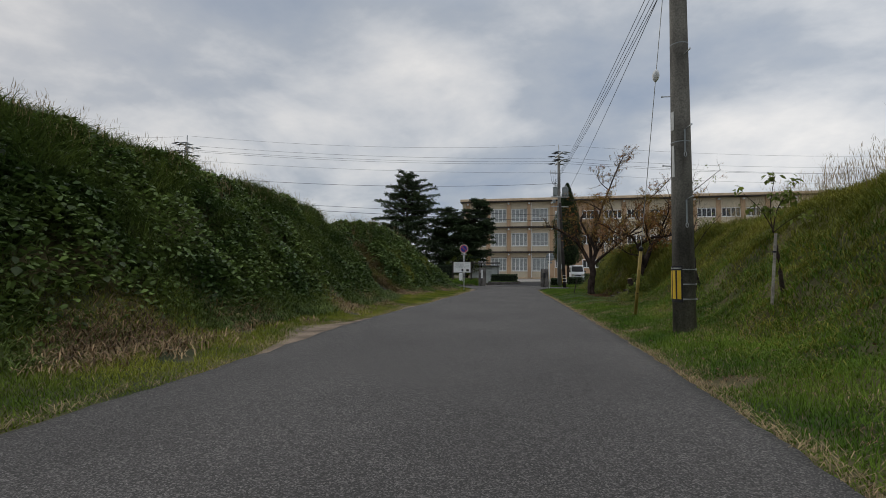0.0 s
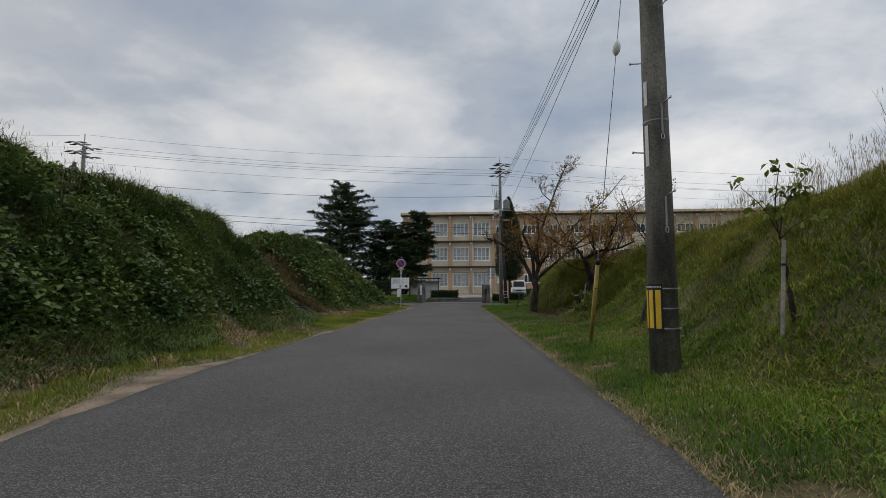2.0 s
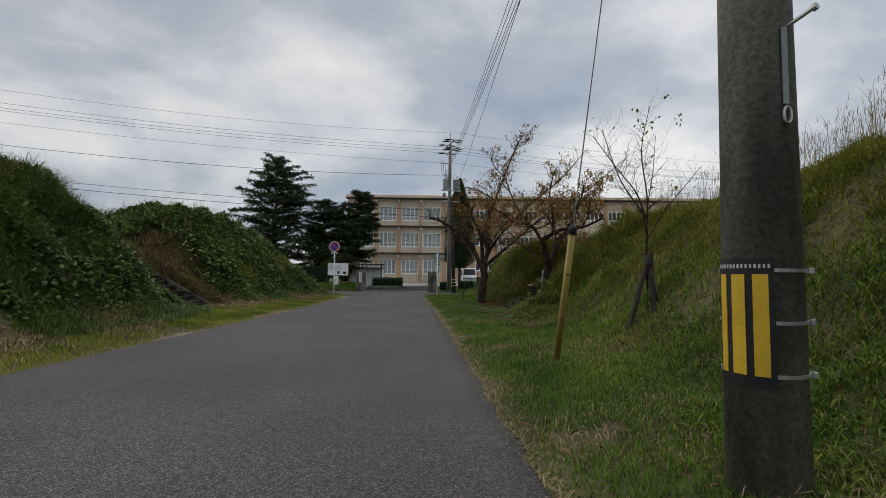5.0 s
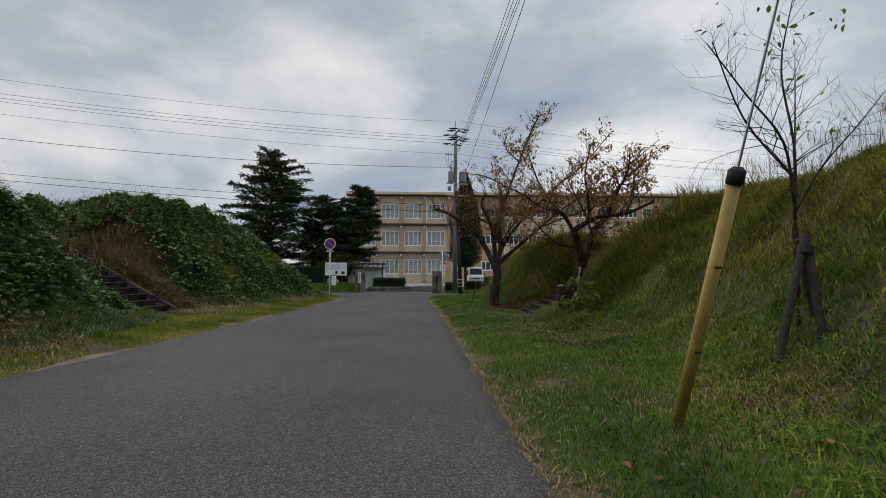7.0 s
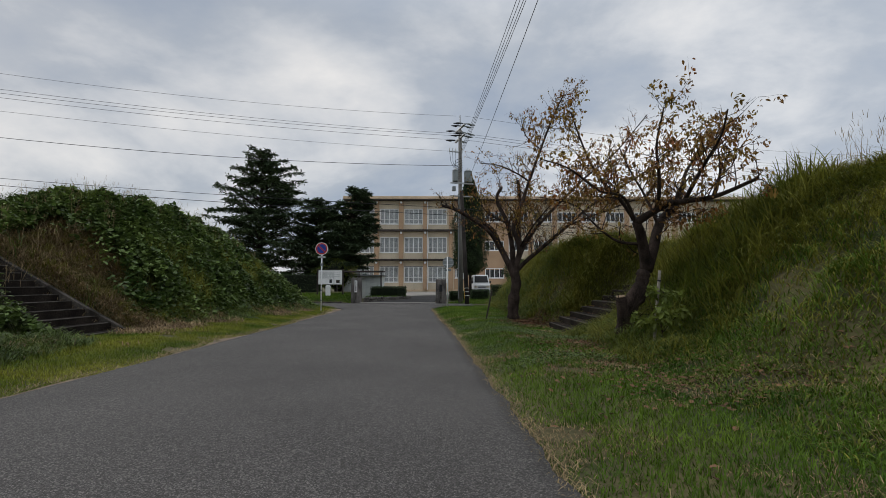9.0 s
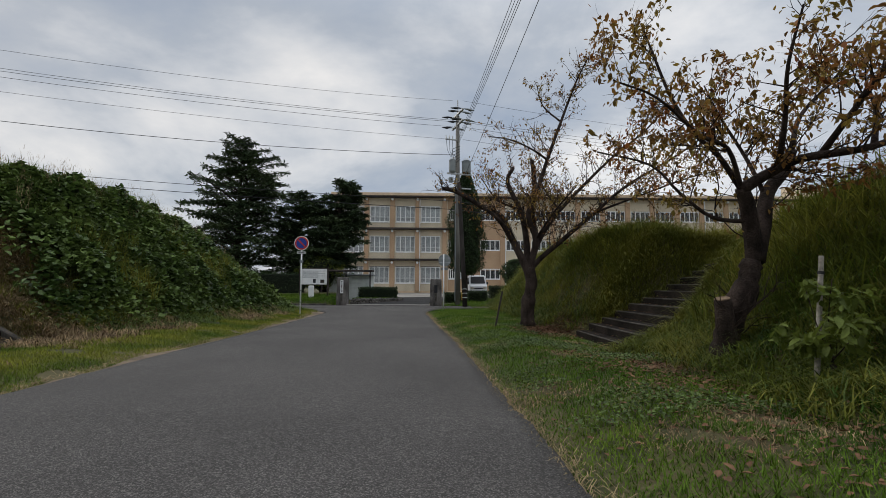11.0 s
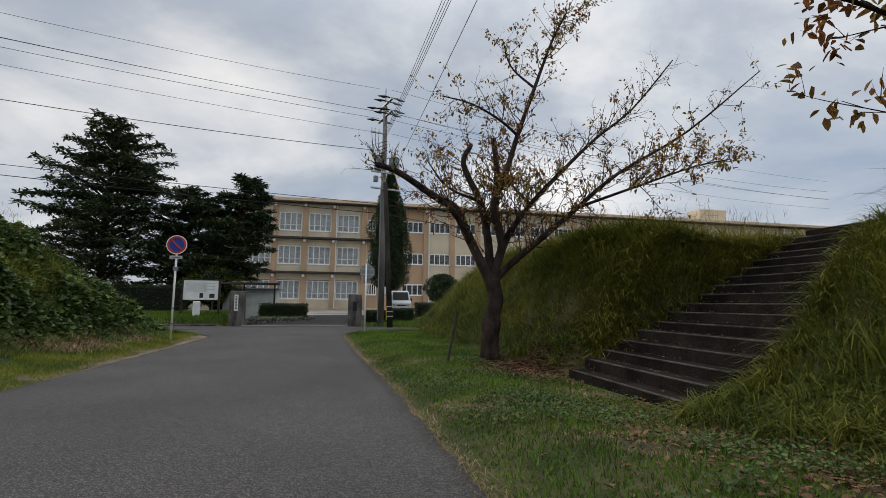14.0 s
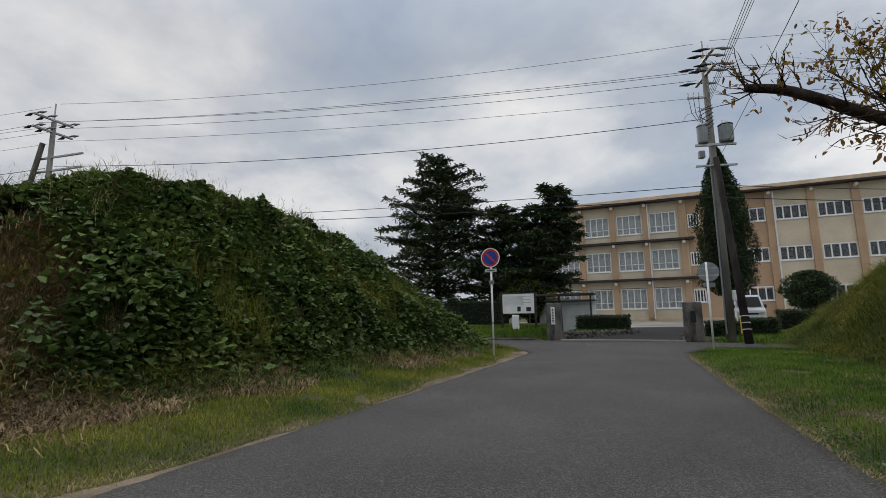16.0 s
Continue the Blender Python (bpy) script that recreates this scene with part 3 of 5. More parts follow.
    y = near_y(760, 9.5, 32); x = right_toe(y) + 1.9 + rng.uniform(0, 4.5, len(y))
    k = ~in_stairs(x, y, 0.2) & (patchy(x, y, 1.2, 4.0) > 0.5)
    y2 = near_y(260, 17.75, 21); x2 = rng.uniform(3.7, 5.8, len(y2))
    X, Y = np.concatenate([x[k], x2]), np.concatenate([y[k], y2])
    stuff("reed_grass", tufts(X, Y, 22, (0.5, 0.95), 0.018, (0.5, 1.2), 4, 0.75, 0.07), M_BANKGRASS, "arching broad-bladed grass clumps on the mound", "grass")
    # thick grass between the leaning cherry tree and the steps
    y = near_y(1700, 9.8, 14.75); x = right_toe(y) + 0.5 + rng.uniform(0, 3.9, len(y))
    half = rng.uniform(0, 1, len(y)) < 0.75
    stuff("bank_grass", tufts(x[half], y[half], 16, (0.20, 0.46), 0.012, (0.5, 1.4), 3, 0.75, 0.09), M_BANKGRASS, "long yellow-green grass beside the steps", "grass")
    stuff("bank_grass", tufts(x[~half], y[~half], 16, (0.18, 0.42), 0.012, (0.5, 1.4), 3, 0.75, 0.09), M_SASA, "darker long grass beside the steps", "grass")
    # tussocks on the steep face beyond the steps
    y = near_y(1500, 17.9, 33); x = right_toe(y) + 0.35 + rng.uniform(0, 2.6, len(y))
    k = ~in_stairs(x, y, 0.15) & ~(litter(x, y) & (x < 2.75))
    pale = rng.uniform(0, 1, len(y)) < 0.65 + 0.3 * smooth(1.0, 2.2, x - right_toe(y))
    stuff("tussock_grass", tufts(x[k & pale], y[k & pale], 18, (0.30, 0.62), 0.014, (0.6, 1.4), 4, 0.8, 0.07), M_BANKGRASS, "arching yellow-green tussocks on the steep bank", "grass")
    stuff("tussock_grass", tufts(x[k & ~pale], y[k & ~pale], 18, (0.30, 0.66), 0.015, (0.6, 1.4), 4, 0.8, 0.07), M_SASA, "arching dark green tussocks on the steep bank", "grass")
    # long grass hanging over both sides of the broad steps
    sr = STAIR_R
    y = np.concatenate([near_y(1700, sr["y1"] - 0.02, sr["y1"] + 0.55), near_y(700, sr["y0"] - 0.5, sr["y0"] + 0.02)])
    x = rng.uniform(3.3, 8.6, len(y)); x = np.where(y < sr["y0"] + 0.1, 2.55 + (x - 3.3) * 1.1, x); tall = np.where(y > sr["y1"] - 0.1, 1.0, 0.8)
    stuff("edge_grass", tufts(x, y, 13, (0.25, 0.62), 0.014, (0.5, 1.3), 3, 0.8, 0.06, scale=tall), M_BANKGRASS, "long grass overhanging the sides of steps", "grass")
    y = near_y(150, 10.2, 13.6); x = rng.uniform(3.3, 5.2, len(y))
    stuff("tall_reeds", tufts(x, y, 16, (0.45, 0.8), 0.018, (0.3, 0.9), 4, 0.6, 0.10), M_BANKGRASS, "tall upright reeds beside the cherry tree", "grass")
    # broad-leaved weeds low in the verge before the steps
    y = near_y(24000, 10, 19.5); x = right_edge(y) + 0.15 + 2.6 * rng.beta(1.3, 1.3, len(y))
    k = ~in_stairs(x, y) & ~litter(x, y) & (patchy(x, y, 2.0, 6.0) + 0.35 * patchy(x, y, 6.1, 2.0) > 0.70 + 0.1 * smooth(15, 12, y))
    stuff("low_weeds", leaves(on_land(x[k], y[k], rng.uniform(0.02, 0.09, k.sum())), rng.uniform(0.018, 0.042, k.sum()), 0.6, 0.75), M_LEAF, "low broad-leaved weeds in the verge", "weeds")
    # creeper and grass on the left-hand mound
    n = 330000
    y = near_y(n, -4, 31)
    d = rng.uniform(0.1, 6.2, n)
    x = left_toe(y) - d
    bare = (y > 12.9) & (y < 15.9 + 1.6 * np.clip((-7.8 - x) / 2, 0.0, 1) + rng.normal(0, 0.40, n)) & (x > -11.6)
    low = rng.uniform(0, 1, n) > smooth(-0.1, 1.1, d) * (0.40 + patchy(x, y, 3.1, 4.4))
    mound = 0.06 + 0.38 * patchy(x, y, 1.9, 0.6) + 0.27 * patchy(x, y, 5.3, 2.2)
    k = ~bare & ~low & ~in_stairs(x, y, 0.1) & (patchy(x, y, 2.6, 2.6) > 0.18) & (rng.uniform(0, 1, n) > 0.45 * (1 - smooth(9, 15, y)) * (patchy(x, y, 1.7, 3.3) > 0.4))
    lift = mound * rng.beta(4, 1.3, n) * smooth(0.1, 1.1, d) * (1 - 0.7 * smooth(28.5, 31, y))
    P = on_land(x, y) + np.stack([lift * 0.35, np.zeros(n), lift], 1)
    stuff("creeper", leaves(P[k], rng.uniform(0.06, 0.15, k.sum()) * (0.85 + 0.4 * smooth(14, 18, y[k])), 0.5, 0.85, 0.3, 0.2), M_LEAF, "dense dark green creeper covering the mound", "creeper")
    y = np.concatenate([near_y(8200, -4, 31), near_y(5400, -4, 13)]); x = left_toe(y) - rng.uniform(-0.3, 5.5, len(y))
    bare = (y > 12.9) & (y < 15.9 + 1.6 * np.clip((-7.8 - x) / 2, 0.0, 1)) & (x > -11.6) & (rng.uniform(0, 1, len(y)) < 0.9)
    d = left_toe(y) - x
    k = ~bare & (rng.uniform(0, 1, len(y)) > 0.72 * smooth(13, 18, y) * smooth(0.9, 1.6, d)) & np.where(d < 1.2, patchy(x, y, 1.3, 3.0) > 0.38, patchy(x, y, 1.1, 7.0) > 0.40)
    short = 0.45 + 0.55 * smooth(0.6, 1.8, d)
    stuff("bank_grass", tufts(x[k], y[k], 14, (0.28, 0.72), 0.017, (0.5, 1.3), 3, 0.75, scale=short[k], dz=0.26 * smooth(0.5, 1.5, d[k])), M_SASA, "long grass growing among creeper", "grass")
    y = near_y(420, 18, 26); x = rng.uniform(-9.4, -8.2, len(y)); k = patchy(x, y, 1.5, 0.2) > 0.5
    stuff("bank_grass", tufts(x[k], y[k], 18, (0.5, 0.9), 0.014, (0.1, 0.5), 3, 0.3), M_BANKGRASS, "upright yellowing grass among creeper", "grass")
    # dry stalks along both crests
    y = np.concatenate([near_y(1300, -4, 29), near_y(800, -2, 14), near_y(300, 18, 27)])
    x = np.concatenate([left_toe(y[:1300]) - rng.uniform(2.4, 5.4, 1300), right_toe(y[1300:2100]) + rng.uniform(3.9, 6.6, 800), right_toe(y[2100:]) + rng.uniform(2.6, 6, 300)])
    h = rng.uniform(0.4, 1.0, len(y))
    xp, yp = rng.normal(5.7, 0.25, 7), rng.normal(2.4, 0.4, 7)
    x, y, h = np.concatenate([x, xp]), np.concatenate([y, yp]), np.concatenate([h, rng.uniform(1.1, 1.7, 7)])
    P = on_land(x, y)
    V1 = blades(P, h, 0.010, rng.uniform(0.05, 0.5, len(y)), 4, 0.4, az=None)
    heads = np.repeat(P, 6, 0) + np.stack([rng.normal(0, 0.06, len(P) * 6), rng.normal(0, 0.06, len(P) * 6), np.repeat(h, 6) * rng.uniform(0.6, 0.95, len(P) * 6)], 1)
    V2 = blades(heads, 0.14, 0.008, 0.5, 2, 0.3)
    stuff("dry_stalks", join([V1, V2]), M_DRY, "thin dry seed stalks standing on the crest", "grass")
    # fallen leaves below the cherry trees, and stray ones
    x = np.concatenate([rng.normal(2.5, 0.5, 4200), rng.normal(2.3, 0.6, 1200), rng.uniform(0.3, 2.5, 300), rng.normal(2.1, 0.6, 2600)])
    y = np.concatenate([rng.normal(18.45, 0.6, 4200), rng.normal(12.0, 1.0, 1200), rng.uniform(-3, 14, 300), rng.uniform(7.5, 16, 2600)])
    k = rng.integers(0, 11, 260)                    # stray leaves on the treads
    u = rng.beta(0.8, 1.3, 260)
    P = np.stack([sr["x0"] + (k + rng.uniform(0.15, 0.9, 260)) * sr["run"], sr["y1"] - 0.15 - u * (sr["y1"] - sr["y0"] - 0.3), float(road_z(sr["y0"])) + 0.17 + k * sr["rise"]], 1)
    stuff("fallen_leaves", leaves(P, rng.uniform(0.03, 0.06, 260), 0.88), M_DEADLEAF, "brown fallen leaves scattered on the steps", "leaves")
    stuff("fallen_leaves", leaves(on_land(x, y, 0.03), rng.uniform(0.03, 0.075, len(x)), 0.8), M_DEADLEAF, "brown fallen leaves under the trees", "leaves")


grow_ground_cover()


# bare earth margin on the left of the lane
V, F = [], []
for i, y in enumerate(np.arange(-3.2, 29.5, 0.15)):
    w = float(margin(y)) + 0.05 * noise.noise((y * 4.3, 1.0, 0))
    for u in np.linspace(0, 1, 5):
        x = left_edge(y) + 0.05 - u * (w + 0.05)
        V.append((x, y, float(land(x, y)) + 0.012))
    if i:
        for k in range(4):
            a = (i - 1) * 5 + k
            F.append((a, a + 1, a + 6, a + 5))
tagged(new("soil_margin", mesh_of("soil_margin", V, np.array(F), M_PATCH)), "bare pale earth beside the asphalt", "soil", kind="structure")


# ---- steps over the mounds ----
def flight(s, side, label):
    x0 = s["x0"]
    t = thing("steps", (x0, (s["y0"] + s["y1"]) / 2, float(road_z(s["y0"])) + 0.05), label, "steps")
    half = (s["y1"] - s["y0"]) / 2
    rnd = random.Random(3)
    for k in range(s["n"]):
        z1 = k * s["rise"] + 0.10
        a, b = side * k * s["run"], side * (k + 1) * s["run"] + side * 0.03
        a, b = min(a, b), max(a, b)
        j = rnd.uniform(-0.012, 0.012)
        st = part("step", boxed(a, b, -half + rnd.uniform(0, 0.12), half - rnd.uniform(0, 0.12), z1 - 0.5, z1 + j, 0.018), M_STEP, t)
        e = side * k * s["run"]
        part("nosing", boxed(min(e - side * 0.006, e + side * 0.035), max(e - side * 0.006, e + side * 0.035), -half + 0.16, half - 0.16, z1 + j - 0.018, z1 + j + 0.004, 0.006), M_STEPEDGE, st)
    for sgn in ((1,) if side < 0 else ()):
        bm = bmesh.new()
        n_ = s["n"]
        L_ = math.hypot(n_ * s["run"], n_ * s["rise"])
        ang = math.degrees(math.atan2(s["rise"], s["run"]))
        box(bm, 0 if side > 0 else -L_, L_ if side > 0 else 0, -0.06, 0.06, -0.2, 0.03, 0.012, pose(0, sgn * (half + 0.02), 0.08, 0, -side * ang, 0))
        part("kerb", bm, M_STEPEDGE, t)
    return t


flight(STAIR_R, 1, "broad dark weathered concrete steps climbing the mound")
flight(STAIR_L, -1, "weathered concrete steps half buried in creeper")


# ---- poles, wires and signs ----
def crossarm(t, z, x0, x1, r=0.04, y=0.0):
    return part("crossarm", boxed(x0, x1, y - r, y + r, z - r, z + r, 0.008), M_STEEL, t)


def near_pole():
    x, y, z = 1.31, 0.55, float(land(1.31, 0.55))
    t = thing("utility_pole", (x, y, z), "weathered concrete utility pole with a striped guard", "utility pole")
    part("pole", rod([(0, 0, -0.3), (0, 0, 3), (0, 0, 6), (0, 0, 10)], [0.172, 0.146, 0.122, 0.10], 28), M_CONC, t, smooth=True)
    r = 0.172 - 0.0087 * 0.8 + 0.004

    def wrap(z0, z1, a0, a1, off):
        bm = bmesh.new()
        n = max(2, int((a1 - a0) / 8))
        ring = []
        for k in range(n + 1):
            a = radians(a0 + (a1 - a0) * k / n)
            c, s_ = math.cos(a), math.sin(a)
            ring.append([bm.verts.new((c * q, s_ * q, zz)) for q, zz in ((r + off, z0), (r + off, z1), (r + off - 0.006, z1), (r + off - 0.006, z0))])
        for p, q in zip(ring, ring[1:]):
            for k in range(4):
                bm.faces.new((p[k], p[(k + 1) % 4], q[(k + 1) % 4], q[k]))
        bm.faces.new(ring[0]); bm.faces.new(ring[-1][::-1])
        return bm
    base = 0.47
    g = part("guard_sheet", wrap(base, base + 0.565, 165, 250, 0.006), M_BLACK, t, "black guard sheet with yellow stripes")
    for a, b_ in ((172, 184), (194, 213), (223, 242)):
        part("stripe", wrap(base + 0.05, base + 0.495, a, b_, 0.010), M_YELLOW, g)
    for k in range(14):
        part("lettering", wrap(base + 0.522, base + 0.54, 169 + k * 5.6, 171.8 + k * 5.6, 0.008), M_PAPER, g)
    for zz in (0.523, 0.753, 0.982):
        bd = part("band", wrap(zz - 0.008, zz + 0.008, -110, 165, 0.004), M_STEEL, t, "thin steel band")
        part("buckle", boxed(-0.014, 0.014, -r - 0.026, -r - 0.004, zz - 0.014, zz + 0.014, 0.003, pose(0, 0, 0, 0, 0, 52)), M_STEEL, bd)
    for zz, a in ((2.08, -72), (2.65, 150), (3.2, -72), (3.8, 150), (4.4, -72)):
        c, s_ = math.cos(radians(a)), math.sin(radians(a))
        b = part("step_bolt", rod([(c * 0.13, s_ * 0.13, zz), (c * 0.27, s_ * 0.27, zz + 0.03)], [0.009, 0.009], 8), M_STEEL, t)
        part("bolt_head", rod([(c * 0.262, s_ * 0.262, zz + 0.028), (c * 0.28, s_ * 0.28, zz + 0.032)], [0.016, 0.016], 8), M_STEEL, b)
    for zz in (3.0, 4.6):
        part("band", rod([(0, 0, zz), (0, 0, zz + 0.015)], [0.150 - 0.0085 * (zz - 3)] * 2, 24), M_GREYMETAL, t)
    # straps hanging from the step bolts
    for zz in (2.08, 3.2):
        a = radians(-84)
        q = 0.172 - 0.0087 * zz + 0.012
        st = part("strap", boxed(-0.012, 0.012, -0.004, 0.004, -0.36, -0.01, 0, pose(math.cos(a) * q, math.sin(a) * q, zz, 0, 0, -84 + 90)), M_GREYMETAL, t)
        bm = bmesh.new()
        ring = [(0.018 * math.cos(w), 0, -0.41 + 0.038 * math.sin(w)) for w in [k * math.pi / 6 for k in range(13)]]
        m = pose(math.cos(a) * (q + 0.006), math.sin(a) * (q + 0.006), zz, 0, 0, 6)
        tube(bm, [m @ Vector(p) for p in ring], 0.006, 6, False)
        part("ring", bm, M_STEEL, st)
    part("label_strip", wrap(2.45, 2.95, 196, 215, -0.012), M_PAPER, t, "pale narrow number strip")
    part("label_strip", wrap(3.2, 3.5, 196, 215, -0.016), M_PAPER, t)
    crossarm(t, 8.02, -0.2, 1.15)
    return t


near_pole()

# stay wire with its yellow guard
A, B = Vector((1.25, 3.99, 0.20)), Vector((1.30, 0.66, 7.75))
way = (B - A).normalized()
stay = thing("stay_wire", A, "steel stay wire in a yellow plastic guard", "stay wire")
g = part("guard_tube", rod([way * 0.02, way * 0.9, way * 1.60], [0.037, 0.036, 0.035], 18), M_TUBE, stay, "faded yellow plastic guard tube", True)
part("cap", rod([way * 1.58, way * 1.65, way * 1.67], [0.043, 0.044, 0.024], 18), M_BLACK, g, "black cap", True)
for d in (0.55, 1.1):
    part("slot", boxed(-0.018, 0.018, -0.041, -0.033, -0.008, 0.008, 0, Matrix.Translation(way * d)), M_BLACK, g)
part("wire", rod([way * 1.5, B - A], 0.007, 6), M_STEEL, stay)
part("insulator", rod([way * 5.05, way * 5.10, way * 5.16, way * 5.22, way * 5.27], [0.02, 0.055, 0.065, 0.055, 0.02], 14), M_WHITE, stay, "white ball insulator", True)


def far_pole(x, y, z, h, turn, label):
    t = thing("utility_pole", (x, y, z), label, "utility pole", rz=turn)
    part("pole", rod([(0, 0, -0.3), (0, 0, h - 1.0)], [0.17, 0.11], 18), M_FARPOLE, t, smooth=True)
    part("top_rod", rod([(0, 0, h - 1.1), (0, 0, h)], 0.035, 8), M_STEEL, t)
    for zz, yy in ((h - 0.9, 0), (h - 1.55, 0)):
        a = part("crossarm", boxed(-0.06, 0.06, -0.95, 0.95, zz - 0.05, zz + 0.05, 0.01), M_STEEL, t)
        for s_ in (-0.85, -0.35, 0.75):
            for side in (-1, 1):
                part("insulator", rod([(side * 0.08, s_, zz + 0.05), (side * 0.30, s_, zz + 0.05), (side * 0.42, s_, zz + 0.02), (side * 0.75, s_, zz)], [0.03, 0.05, 0.075, 0.02], 8), M_BLACK if side < 0 else M_GREYMETAL, a)
    return t


def fit_out(t):
    for sx, w in ((-0.42, 0.20), (0.46, 0.27)):
        c = part("transformer", rod([(sx, -0.25, 8.05), (sx, -0.25, 8.12), (sx, -0.25, 8.70), (sx, -0.25, 8.76)], [w * 0.9, w, w, w * 0.85], 16), M_GREYMETAL, t, "grey drum transformer")
        part("lid", rod([(sx, -0.25, 8.765), (sx, -0.25, 8.83)], [w * 1.05, w * 0.7], 16), M_GREYMETAL, c)
        for k in range(3):
            part("bushing", rod([(sx - 0.1 + 0.1 * k, -0.25, 8.83), (sx - 0.1 + 0.1 * k, -0.25, 8.98)], [0.03, 0.02], 8), M_WHITE, c)
    part("bracket", boxed(-0.75, 0.8, -0.30, -0.22, 7.92, 8.02, 0.01), M_STEEL, t)
    part("bracket", boxed(-0.75, 0.8, -0.2, -0.12, 7.10, 7.18, 0.01), M_STEEL, t)
    b = part("cutout_arm", boxed(-0.8, -0.1, -0.1, -0.02, 10.05, 10.12, 0.01), M_STEEL, t)
    for k in range(3):
        part("cutout", rod([(-0.75 + 0.2 * k, -0.06, 10.13), (-0.75 + 0.2 * k, -0.06, 10.32)], [0.04, 0.03], 8), M_WHITE, b)
        part("lead", rod([(-0.75 + 0.2 * k, -0.06, 10.1), (-0.7 + 0.15 * k, -0.15, 9.4), (-0.5 + 0.08 * k, -0.22, 8.95)], 0.012, 5), M_WIRE, t)
    for k in range(6):
        part("cable_loop", rod([(0.1, -0.15, 9.7 - 0.16 * k), (-0.35, -0.2, 9.5 - 0.2 * k), (-0.45, -0.2, 9.2 - 0.2 * k), (-0.12, -0.16, 9.0 - 0.14 * k)], 0.018, 6), M_WIRE, t)
    part("switch_box", boxed(-0.62, -0.40, -0.3, -0.1, 7.45, 7.75, 0.02), M_GREYMETAL, t)
    part("conduit", rod([(-0.19, -0.08, 0.5), (-0.16, -0.07, 7.3)], 0.03, 8), M_GREYMETAL, t)
    part("cable_box", boxed(0.10, 0.28, -0.28, -0.12, 1.75, 2.15, 0.02), M_WHITE, t, "small pale junction box")


pole_two = far_pole(1.0, 34.0, -0.25, 12.6, 16, "tall concrete utility pole carrying two transformers")
fit_out(pole_two)
pole_three = far_pole(-29.0, 25.5, 0.0, 12.3, 8, "distant concrete utility pole with crossarms")
part("prop", rod([(-2.6, -0.6, 0), (-0.5, -0.1, 10.2)], [0.15, 0.12], 12), M_CONC, pole_three, "slanting concrete prop")
for zz in (8.7, 9.4):
    part("crossarm", boxed(-0.9, 2.2, -0.05, 0.05, zz - 0.04, zz + 0.04), M_STEEL, pole_three)

strut = thing("strut_pole", (1.32, 32.2, -0.3), "dark leaning strut pole with a yellow guard", "utility pole")
part("pole", rod([(0, 0, -0.2), (-0.25, 1.62, 7.5)], [0.14, 0.105], 18), M_STRUT, strut, smooth=True)
for k, zz in enumerate((0.75, 0.98, 1.21)):
    part("band", rod([(-0.033 * zz, 0.215 * zz, zz), (-0.033 * (zz + 0.02), 0.215 * (zz + 0.02), zz + 0.02)], 0.143, 18), M_WHITE, strut)
part("guard_sheet", boxed(-0.160, -0.105, -0.02, 0.12, 0.62, 1.22, 0.01, pose(-0.03, 0.15, 0, -6, 0, 0)), M_YELLOW, strut, "yellow guard sheet")


def wire(a, b, sag, r=0.010, label="thin dark overhead wire between poles"):
    a, b = Vector(a), Vector(b)
    pts = [a.lerp(b, k / 24) - Vector((0, 0, sag * 4 * (k / 24) * (1 - k / 24))) for k in range(25)]
    ob = part("overhead_wire", rod(pts, r * 0.8, 5), M_WIRE)
    return tagged(ob, label, "wire", "overhead wires")


# lane-side wires: near pole to far pole, and on behind
for z2, x1, z1 in ((9.75, 2.02, 8.3), (9.62, 2.15, 8.3), (9.5, 2.28, 8.3), (9.38, 2.36, 8.3)):
    wire((0.95, 33.9, z2), (x1, 0.6, z1), 0.30, 0.011)
    wire((x1, 0.5, z1), (x1 + 0.6, -34, z1 + 0.1), 0.4, 0.011)
wire((1.2, 33.9, 7.2), (1.6, 0.6, 7.0), 0.25, 0.010)
# wires across the view, pole two to pole three and beyond
P2, P3 = Vector((1.0, 34, 0)), Vector((-29, 25.5, 0))
for z2, z3, o2, o3, sag, r in ((12.3, 12.2, 0, 0, 0.5, 0.010), (11.4, 11.6, 0.85, 0.85, 0.35, 0.012), (10.75, 11.0, 0.2, 0.3, 0.35, 0.012), (10.7, 10.9, -0.8, -0.8, 0.35, 0.012), (9.9, 10.2, 0, 0, 0.3, 0.010), (8.95, 8.9, 0, 0, 0.5, 0.018)):
    wire((P2.x - 0.3, P2.y + o2, z2), (P3.x + 0.4, P3.y + o3, z3), sag, r)
    wire((P3.x - 0.4, P3.y + o3, z3), (-64, 16, z3 - 0.2), 0.5, r)
    if z2 > 9.3:
        wire((P2.x + 0.3, P2.y + o2, z2), (40, 42, z2 - 0.4), 0.6, r)
for zz, r in ((6.15, 0.020), (5.65, 0.024)):
    wire((P2.x, P2.y + 0.1, zz), (-52, 37.5, zz + 4.6), 0.4, r)
    wire((P2.x, P2.y + 0.1, zz), (42, 52, zz + 0.3), 0.7, r)


